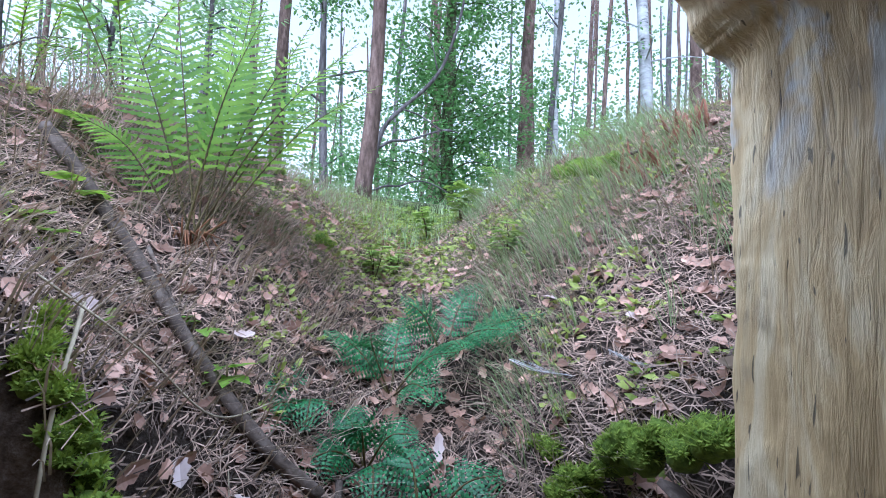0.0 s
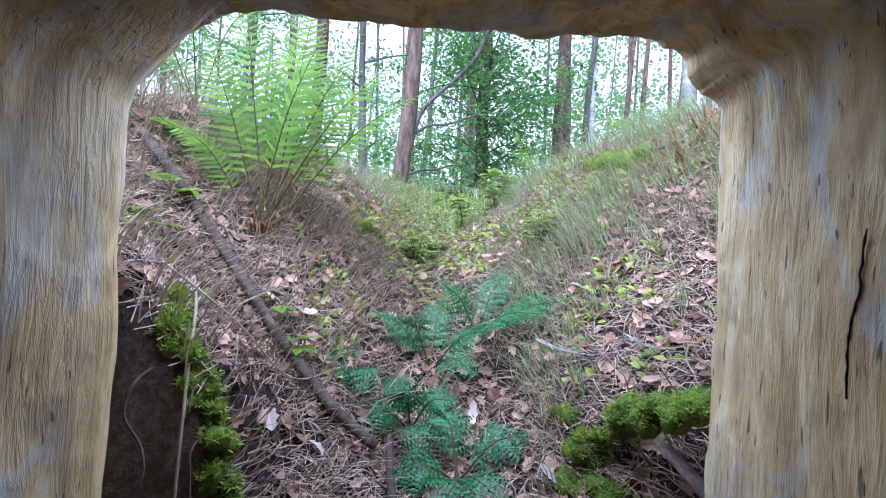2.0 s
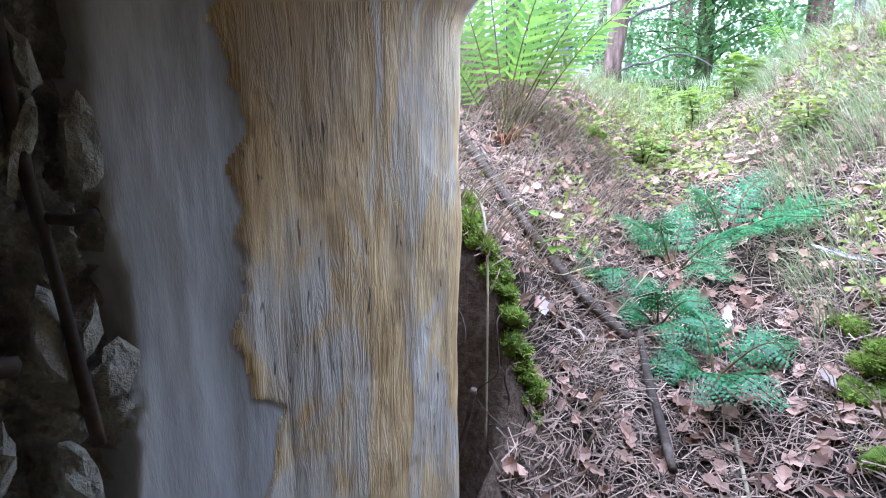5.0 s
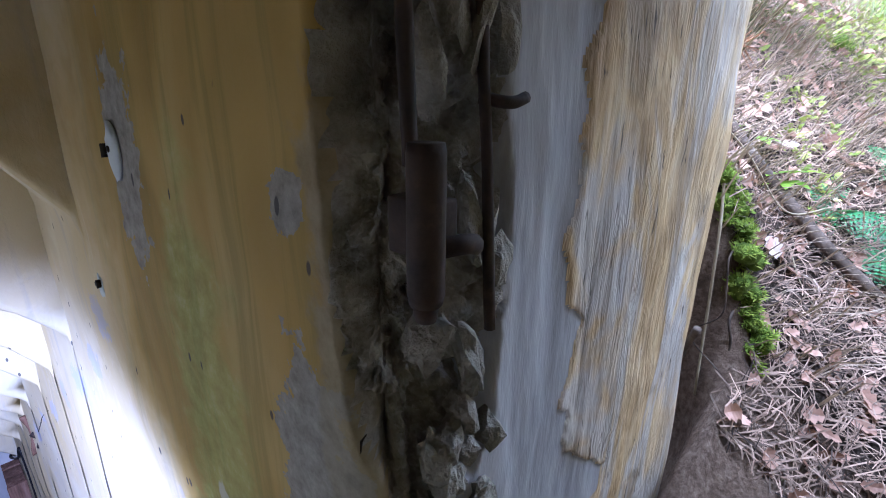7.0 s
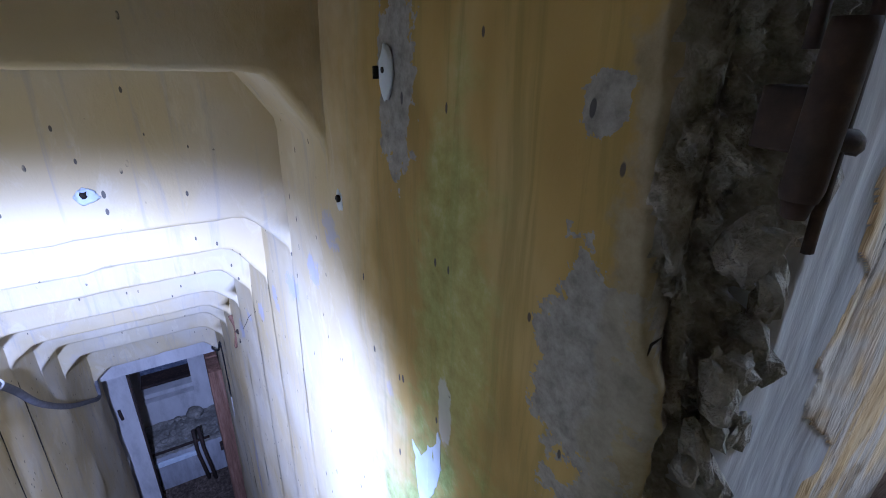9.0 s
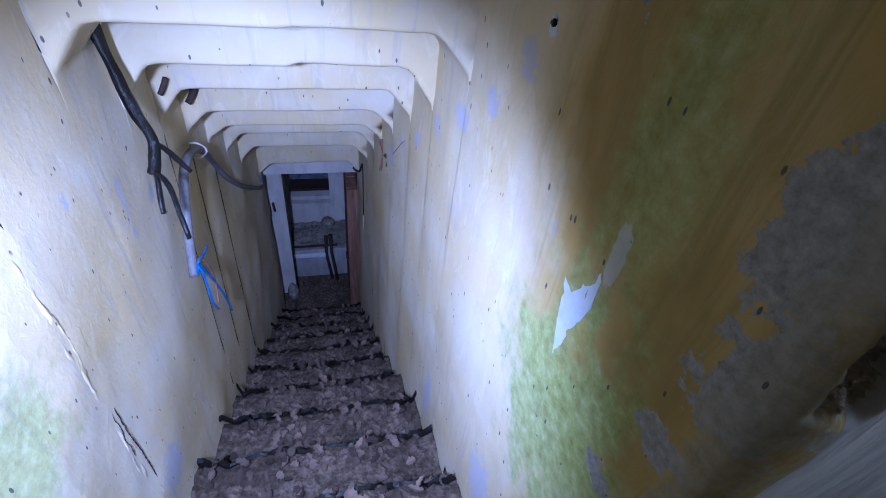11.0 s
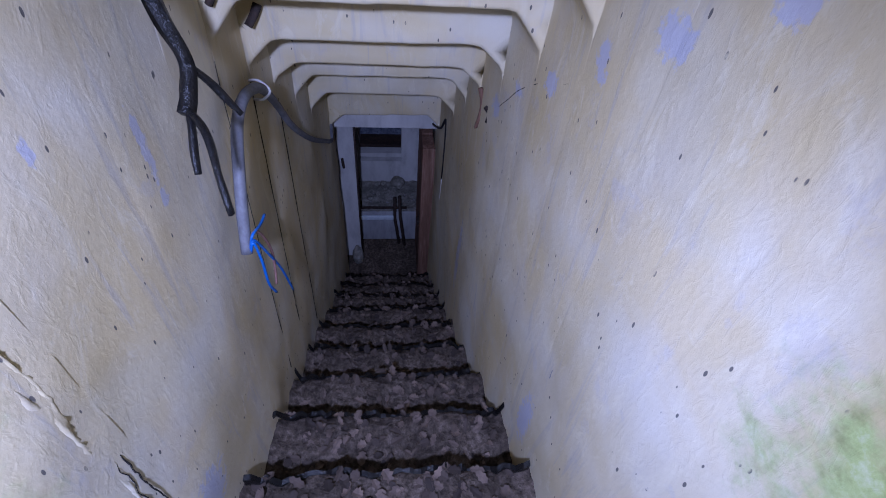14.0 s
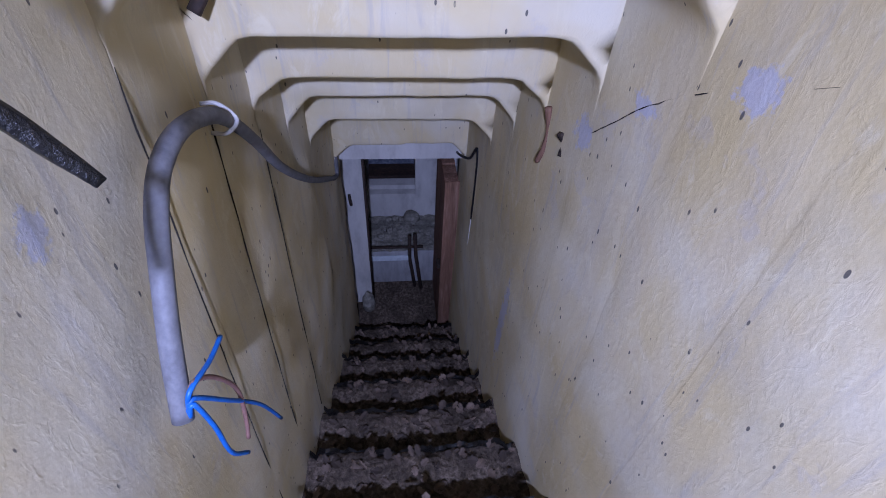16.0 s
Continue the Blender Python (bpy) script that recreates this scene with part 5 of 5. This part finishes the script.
for i in range(26):
    z = rg.uniform(1.0, 1.60) if i > 9 else rg.uniform(1.05, 1.22)
    u = rg.uniform(-0.02, 0.09)
    x, y = (-0.512, u) if u > -0.005 else (-0.525, -0.02)
    bm = bmesh.new()
    bmesh.ops.create_icosphere(bm, subdivisions=2, radius=1)
    s = Vector((rg.uniform(0.008, 0.014), rg.uniform(0.010, 0.020), rg.uniform(0.014, 0.038)))
    for v in bm.verts:
        v.co *= 1 + 0.5 * noise.noise(v.co * 1.7 + Vector((i * 3.1, 0, 0)))
        v.co = Vector((v.co.x * s.x, v.co.y * s.y, v.co.z * s.z))
    ob = wall_thing("concrete_lump", bm, RUBBLE, "broken concrete lump in the ruined corner", "rubble", "lumps in the broken corner", smooth=False)
    ob.matrix_world = pose(x, y, z, rg.uniform(-25, 25), rg.uniform(-20, 20), rg.uniform(0, 90))

# crack in the east reveal, and in the passage wall
# near-black colour on solid tubes stands for the shade inside cracks and holes
DARK = plain("crack_shadow", [(0.3, (0.012, 0.010, 0.008)), (0.7, (0.03, 0.026, 0.02))], 40, 0.95, 0.4)


def crack(points, r, axis, label):
    line = curve_points(points, 6)
    jag = [p + Vector((0, 0.004 * fbm(p.z * 40, p.x * 40, 1), 0.0)) if axis == 0 else p + Vector((0.004 * fbm(p.z * 40, 1, p.x * 20), 0, 0)) for p in line]
    n = len(jag)
    bm = tube(jag, [r * (0.35 + 0.65 * abs(math.sin(i * 1.7))) for i in range(n)], 5)
    tagged(from_bm("crack", bm, DARK), label, "crack", kind="structure")


crack([(0.459, 0.585, 1.515), (0.459, 0.592, 1.44), (0.459, 0.604, 1.39), (0.459, 0.607, 1.32)], 0.0018, 0, "dark crack in the doorway plaster")
crack([(-0.535, -0.030, 1.18), (-0.56, -0.031, 1.12), (-0.60, -0.032, 1.06), (-0.62, -0.032, 1.0)], 0.0012, 1, "hairline crack in the passage wall")

# flaked paint on the north wall
CHALK = plain("bare_chalk_plaster", [(0.3, (0.48, 0.54, 0.60)), (0.7, (0.66, 0.72, 0.76))], 25, 0.9, 0.4, 0.002)


def flake(name, outline, y, depth, mat, label):
    bm = bmesh.new()
    # ragged, torn edge between the corners
    torn = []
    for (xa, za), (xb, zb) in zip(outline, outline[1:] + outline[:1]):
        for s in range(4):
            px, pz = xa + (xb - xa) * s / 4, za + (zb - za) * s / 4
            torn.append((px + 0.006 * fbm(px * 60, pz * 60, 1.0, 3), pz + 0.006 * fbm(px * 60, pz * 60, 5.0, 3)))
    outline = torn
    front = [bm.verts.new((x, y - 0.006 * fbm(x * 2.5, y * 2.5, z * 2.2) - depth, z)) for x, z in outline]
    back = [bm.verts.new((x, y + 0.006, z)) for x, z in outline]
    bm.faces.new(front)
    for i in range(len(front)):
        j = (i + 1) % len(front)
        bm.faces.new((front[i], front[j], back[j], back[i]))
    bmesh.ops.triangulate(bm, faces=bm.faces)
    return tagged(from_bm(name, bm, mat, False), label, "flaked paint", kind="structure")


flake("flaked_patch", [(-0.87, 0.598), (-0.889, 0.656), (-0.902, 0.703), (-0.914, 0.758), (-0.884, 0.749), (-0.867, 0.781), (-0.844, 0.802), (-0.838, 0.825), (-0.832, 0.842), (-0.826, 0.822), (-0.832, 0.802), (-0.819, 0.776), (-0.84, 0.761), (-0.837, 0.727), (-0.857, 0.677), (-0.855, 0.637)], -0.0348, 0.0012, CHALK, "pale patch where the paint has flaked away")
for cx, cz, w, h in ((-1.59, 0.07, 0.018, 0.09), (-1.585, -0.28, 0.022, 0.035), (-1.54, -0.25, 0.014, 0.03), (-1.89, 0.69, 0.014, 0.04), (-2.69, -0.02, 0.03, 0.04), (-1.65, 0.71, 0.025, 0.03)):
    pts = [(cx + w * math.cos(a) * (0.6 + 0.5 * rg.random()), cz + h * math.sin(a) * (0.6 + 0.5 * rg.random())) for a in steps_between(0, 5.7, 9)]
    wall_y = -0.046 - 0.03 * max(0, (-cx - 1.9)) * 1.6
    flake("flaked_patch", pts, wall_y, 0.001, RENDER, "small flaked spot in the limewash")

# remains of a fitting and a nail hole by the landing
fit = thing("fitting_remains", (-0.964, -0.040, 1.336), "torn plaster rosette of a vanished lamp fitting", "wall fitting")
bm = bmesh.new()
bmesh.ops.create_uvsphere(bm, u_segments=14, v_segments=8, radius=1)
for v in bm.verts:
    v.co = Vector((v.co.x * 0.020 * (1 + 0.3 * noise.noise(v.co * 2)), v.co.y * 0.005, v.co.z * 0.034 * (1 + 0.3 * noise.noise(v.co * 2.3))))
part("rosette", bm, CHALK, fit)
bm = tube([(0, -0.006, 0.004), (0, -0.0035, 0.004)], 0.004, 10)
part("hole", bm, DARK, fit)
bm = tube([(-0.024, -0.003, -0.008), (-0.026, -0.003, 0.008)], [0.005, 0.004], 8)
part("socket_hole", bm, DARK, fit)
bm = bmesh.new()
bmesh.ops.create_icosphere(bm, subdivisions=3, radius=1)
for v in bm.verts:
    k = 1 + 0.5 * noise.noise(v.co * 1.9 + Vector((4, 0, 0)))
    v.co = Vector((-1.168 + v.co.x * 0.017 * k, -0.0415 + v.co.y * 0.004, 1.108 + v.co.z * 0.024 * k))
wall_thing("plaster_chip", bm, CHALK, "chipped chalky plaster round a nail hole", "plaster")
wall_thing("nail_hole", tube([(-1.165, -0.050, 1.116), (-1.165, -0.040, 1.116)], [0.007, 0.006], 10, None, 0.6), DARK, "ragged nail hole in the passage wall", "hole")
wall_thing("ceiling_hook", tube(curve_points([(-2.49, -0.95, 0.46), (-2.475, -0.965, 0.43), (-2.46, -0.985, 0.40)], 4), 0.014, 8, None, 0.4), RUST, "rusted iron stub in the passage ceiling", "hook")
wall_thing("ceiling_hook", tube(curve_points([(-2.17, -0.96, 0.62), (-2.165, -0.975, 0.59), (-2.16, -0.99, 0.565)], 4), 0.011, 8, None, 0.4), RUST, "rusted iron stub in the passage ceiling", "hook")

# cables on the south wall
black = wall_thing("black_cable", tube(curve_points([(-1.80, -1.0, 0.98), (-1.79, -0.975, 0.82), (-1.775, -0.945, 0.68), (-1.766, -0.925, 0.592), (-1.73, -0.925, 0.545), (-1.70, -0.925, 0.52)], 12), 0.0135, 10, None, 1.1, 1), TAR, "torn black tarred cable hanging from the passage wall", "cable")
for pts, r in (([(-1.715, -0.925, 0.53), (-1.67, -0.91, 0.51), (-1.63, -0.905, 0.475), (-1.606, -0.90, 0.444)], 0.009), ([(-1.71, -0.925, 0.525), (-1.65, -0.88, 0.52), (-1.58, -0.85, 0.49), (-1.522, -0.827, 0.445), (-1.518, -0.825, 0.42)], 0.010), ([(-1.766, -0.925, 0.592), (-1.79, -0.895, 0.54), (-1.80, -0.87, 0.49), (-1.803, -0.856, 0.463)], 0.010)):
    part("strand", tube(curve_points(pts, 6), [r * (1 - 0.35 * i / (6 * (len(pts) - 1))) for i in range(6 * (len(pts) - 1) + 1)], 8, None, 0.7, 3), TAR, black)
sheath = wall_thing("grey_cable", tube(curve_points([(-1.856, -0.962, -0.036), (-1.925, -0.965, 0.085), (-1.99, -0.965, 0.185), (-2.04, -0.965, 0.25), (-2.10, -0.966, 0.288), (-2.197, -0.968, 0.294), (-2.32, -0.970, 0.258), (-2.443, -0.975, 0.187), (-2.616, -0.982, 0.033), (-2.84, -0.985, -0.20), (-3.24, -0.985, -0.52), (-3.70, -0.985, -0.83), (-4.014, -0.99, -1.027), (-4.04, -0.985, -0.95), (-4.05, -0.985, -0.82)], 7), [0.0175] * 49 + [0.0155] * 50, 12, None, 0.05, 2), SHEATH, "thick grey cable cut open on the passage wall", "cable")
part("clip", tube(curve_points([(-2.44, -1.02, 0.225), (-2.44, -0.985, 0.225), (-2.445, -0.955, 0.187), (-2.45, -0.985, 0.15), (-2.45, -1.02, 0.15)], 5), 0.005, 8), WHITEWASH, sheath, "pale cable clip")
for pts, mat in (([(-1.862, -0.95, -0.02), (-1.867, -0.935, 0.030), (-1.935, -0.93, 0.009), (-1.996, -0.93, -0.003)], BLUE), ([(-1.86, -0.95, -0.02), (-1.881, -0.935, 0.03), (-1.929, -0.93, -0.03), (-1.973, -0.93, -0.145), (-1.958, -0.93, -0.229), (-1.936, -0.93, -0.272)], BROWNWIRE), ([(-1.858, -0.95, -0.02), (-1.866, -0.935, 0.01), (-1.928, -0.93, -0.104), (-2.028, -0.93, -0.299), (-2.098, -0.93, -0.498)], BLUE), ([(-1.856, -0.95, -0.03), (-1.859, -0.935, 0.005), (-1.868, -0.93, -0.086), (-1.872, -0.93, -0.195), (-1.915, -0.93, -0.292)], BLUE)):
    part("wire", tube(curve_points(pts, 6), 0.0046, 7), mat, sheath, "bare blue wire" if mat is BLUE else "pinkish brown wire")
tag2 = wall_thing("black_wire", tube(curve_points([(-4.30, -0.19, -1.02), (-4.05, -0.20, -0.90), (-3.85, -0.17, -0.80), (-3.72, -0.155, -0.66), (-3.70, -0.150, -0.85), (-3.71, -0.150, -1.15)], 6), 0.008, 8), RUBBER, "thin black wire looping down the passage wall", "wire")
part("end_piece", tube(curve_points([(-3.71, -0.152, -1.15), (-3.715, -0.152, -1.3), (-3.75, -0.152, -1.50)], 5), 0.004, 6), WHITEWASH, tag2, "pale bare wire end")
wall_thing("wire_stub", tube(curve_points([(-2.80, -0.125, 0.04), (-2.80, -0.112, -0.02), (-2.79, -0.118, -0.10), (-2.81, -0.122, -0.16)], 5), 0.012, 8, None, 0.6), TIMBER, "frayed orange wire stub in the wall", "wire")
wall_thing("wire_stub", tube(curve_points([(-2.68, -0.115, 0.02), (-2.67, -0.098, -0.01), (-2.66, -0.105, -0.05)], 5), 0.014, 8, None, 0.6), RUST, "dark iron stub in the wall", "bolt")
# rough plaster joint where the stair passage begins
rng = random.Random(41)
for shift, r, z0, z1 in ((0.03, 0.0022, -0.34, 0.97), (0.05, 0.0014, -0.10, 0.62)):
    crack([(-1.25 + shift + 0.016 * i / 16 + rng.uniform(-0.006, 0.006), -1.0265, z1 + (z0 - z1) * i / 16) for i in range(17)], r, 1, "rough dark joint in the passage plaster")
crack([(-1.50 + rng.uniform(-0.004, 0.004) + 0.01 * i, -1.031, 0.05 - 0.085 * i) for i in range(8)], 0.0015, 1, "hairline crack in the passage plaster")
crack([(-2.50, -1.032, 0.20), (-2.46, -1.033, -0.3), (-2.42, -1.034, -0.9), (-2.40, -1.034, -1.35)], 0.0025, 1, "dark seam between wall boards")
crack([(-2.20, -1.028, 0.40), (-2.15, -1.028, -0.2), (-2.10, -1.03, -1.1)], 0.002, 1, "dark seam between wall boards")
crack([(-2.83, -1.028, -0.05), (-2.80, -1.03, -0.7), (-2.76, -1.03, -1.6)], 0.0025, 1, "dark seam between wall boards")

crack([(-2.50, -0.106, 0.118), (-2.42, -0.098, 0.19), (-2.33, -0.091, 0.27), (-2.20, -0.081, 0.36), (-2.06, -0.072, 0.43), (-1.92, -0.064, 0.50)], 0.0016, 1, "thin crack along the line of an old pipe")
pock = thing("wall_plug", (-1.574, -0.45, 1.068), "chipped plaster pock with a dark nail hole", "hole")
bm = bmesh.new()
bmesh.ops.create_icosphere(bm, subdivisions=3, radius=1)
for v in bm.verts:
    k = 1 + 0.45 * noise.noise(v.co * 2.1)
    v.co = Vector((v.co.x * 0.004, v.co.y * 0.020 * k, v.co.z * 0.017 * k))
part("chipped_rim", bm, CHALK, pock, "chalky blue chipped rim")
part("nail_hole", tube([(0.001, -0.004, 0.004), (0.006, -0.004, 0.004)], [0.008, 0.007], 9, None, 0.7), DARK, pock)

# ---- chamber things ----
door = thing("wooden_door", (-4.2, -0.21, -2.86), "thick weathered reddish plank door standing open", "door")
for k in range(5):
    part("plank", box((-0.62 + 0.124 * k, -0.055, 0.01), (-0.62 + 0.124 * k + 0.121, 0.045, 1.64 - 0.008 * (k % 2)), 0.005), TIMBER, door)
part("edge_board", box((0.003, -0.058, 0.0), (0.028, 0.052, 1.66), 0.004), TIMBER, door, "pale reddish edge board")
part("latch", box((-0.06, -0.085, 0.80), (0.02, -0.056, 0.84), 0.004), RUST, door)
pier = wall_thing("iron_bar", tube([(-4.56, -0.862, -2.86), (-4.56, -0.862, -1.03)], 0.012, 8), RUST, "dark iron bar standing beside the pier", "iron bar")
wall_thing("wall_bolt", tube(curve_points([(-4.55, -0.985, -1.56), (-4.53, -0.98, -1.60), (-4.535, -0.975, -1.66)], 4), [0.012] * 9, 8, None, 0.4), RUST, "rusted bolt in the whitewashed pier", "bolt")
bench = thing("concrete_ledge", (-5.05, -0.6, -2.86), "low concrete ledge covered with rubble", "ledge")
part("body", box((-0.30, -0.50, 0.0), (0.25, 0.60, 0.42), 0.01), RENDER, bench)
bm = bmesh.new()
grid = bmesh.ops.create_grid(bm, x_segments=30, y_segments=40, size=0.5)["verts"]
for v in grid:
    v.co = Vector((v.co.x * 0.54 - 0.02, v.co.y * 1.08 + 0.05, 0.432 + 0.02 * fbm(v.co.x * 8, v.co.y * 14, 2)))
part("rubble_layer", bm, RUBBLE, bench, "dark rubble and dust")
for i in range(9):
    bm = bmesh.new()
    bmesh.ops.create_icosphere(bm, subdivisions=2, radius=1)
    s = 0.02 + 0.05 * (i == 0) + 0.02 * rg.random()
    for v in bm.verts:
        v.co *= s * (1 + 0.4 * noise.noise(v.co * 2 + Vector((i, 0, 0))))
        v.co.z *= 0.6
    st = wall_thing("rubble_stone", bm, RUBBLE, "dusty stone lying on the ledge", "stone", "stones on the ledge")
    st.location = (-5.28, -0.46, -2.395) if i == 0 else (-5.0 - 0.28 * rg.random(), -0.9 + 0.55 * rg.random(), -2.41)
rail = thing("iron_rail", (-4.78, -0.65, -2.86), "rusted iron rail across the foot of the ledge", "rail")
part("bar", tube([(0, -0.25, 0.50), (0, 0.28, 0.50)], 0.014, 8), RUST, rail)
part("strip", box((-0.01, -0.24, 0.33), (0.01, 0.14, 0.385), 0.003), CHALK, rail, "white painted strip")
part("post", tube([(0, -0.24, 0.0), (0, -0.24, 0.60)], 0.016, 8), RUST, rail)
part("post", tube([(0.05, 0.20, 0.0), (0.0, 0.15, 0.35), (0, 0.15, 0.64)], 0.018, 8), RUST, rail)
part("post", tube([(0.08, 0.26, 0.0), (0.02, 0.21, 0.4), (0, 0.20, 0.66)], 0.018, 8), RUST, rail)
for z, h, mat, lab in ((-2.13, 0.05, WHITEWASH, "pale shelf board in the niche"), (-2.00, 0.035, RUST, "dark iron shelf edge in the niche"), (-1.72, 0.06, WHITEWASH, "pale shelf board in the niche"), (-1.52, 0.10, DARKWOOD, "dark blue board in the niche"), (-1.40, 0.03, RUST, "dark iron shelf edge in the niche")):
    wall_thing("niche_board", box((-5.62, -0.884, z), (-5.40, -0.421, z + h), 0.004), mat, lab, "shelf", "boards of the niche", smooth=False)
bag = bmesh.new()
bmesh.ops.create_uvsphere(bag, u_segments=18, v_segments=10, radius=1)
for v in bag.verts:
    v.co = Vector((v.co.x * 0.07, v.co.y * 0.06, v.co.z * 0.13)) * (1 + 0.25 * noise.noise(v.co * 2))
ob = wall_thing("rubble_heap", bag, RUBBLE, "grey lump of debris against the pier", "rubble")
ob.location = (-4.45, -0.90, -2.76)

# leaves and chips on the stairs
vs, fs = [], []
for i in range(1100):
    k = rg.randrange(-1, 10)
    x = NOSE_X - RUN * k + rg.uniform(0.0, RUN)
    y = rg.uniform(-0.98, -0.10)
    dead_leaf(vs, fs, Vector((x, y, NOSE_Z - RISE * k + 0.004)), Vector((rg.uniform(-0.6, 0.6), rg.uniform(-0.6, 0.6), 1)).normalized(), rg)
STAIRLEAF = leaf_mat("muddy_leaves", (0.03, 0.022, 0.017), (0.17, 0.125, 0.095), 0.85, 0.0)
tagged(raw("stair_litter", vs, fs, STAIRLEAF), "muddy dead leaves trodden into the stairs", "litter", kind="stuff")
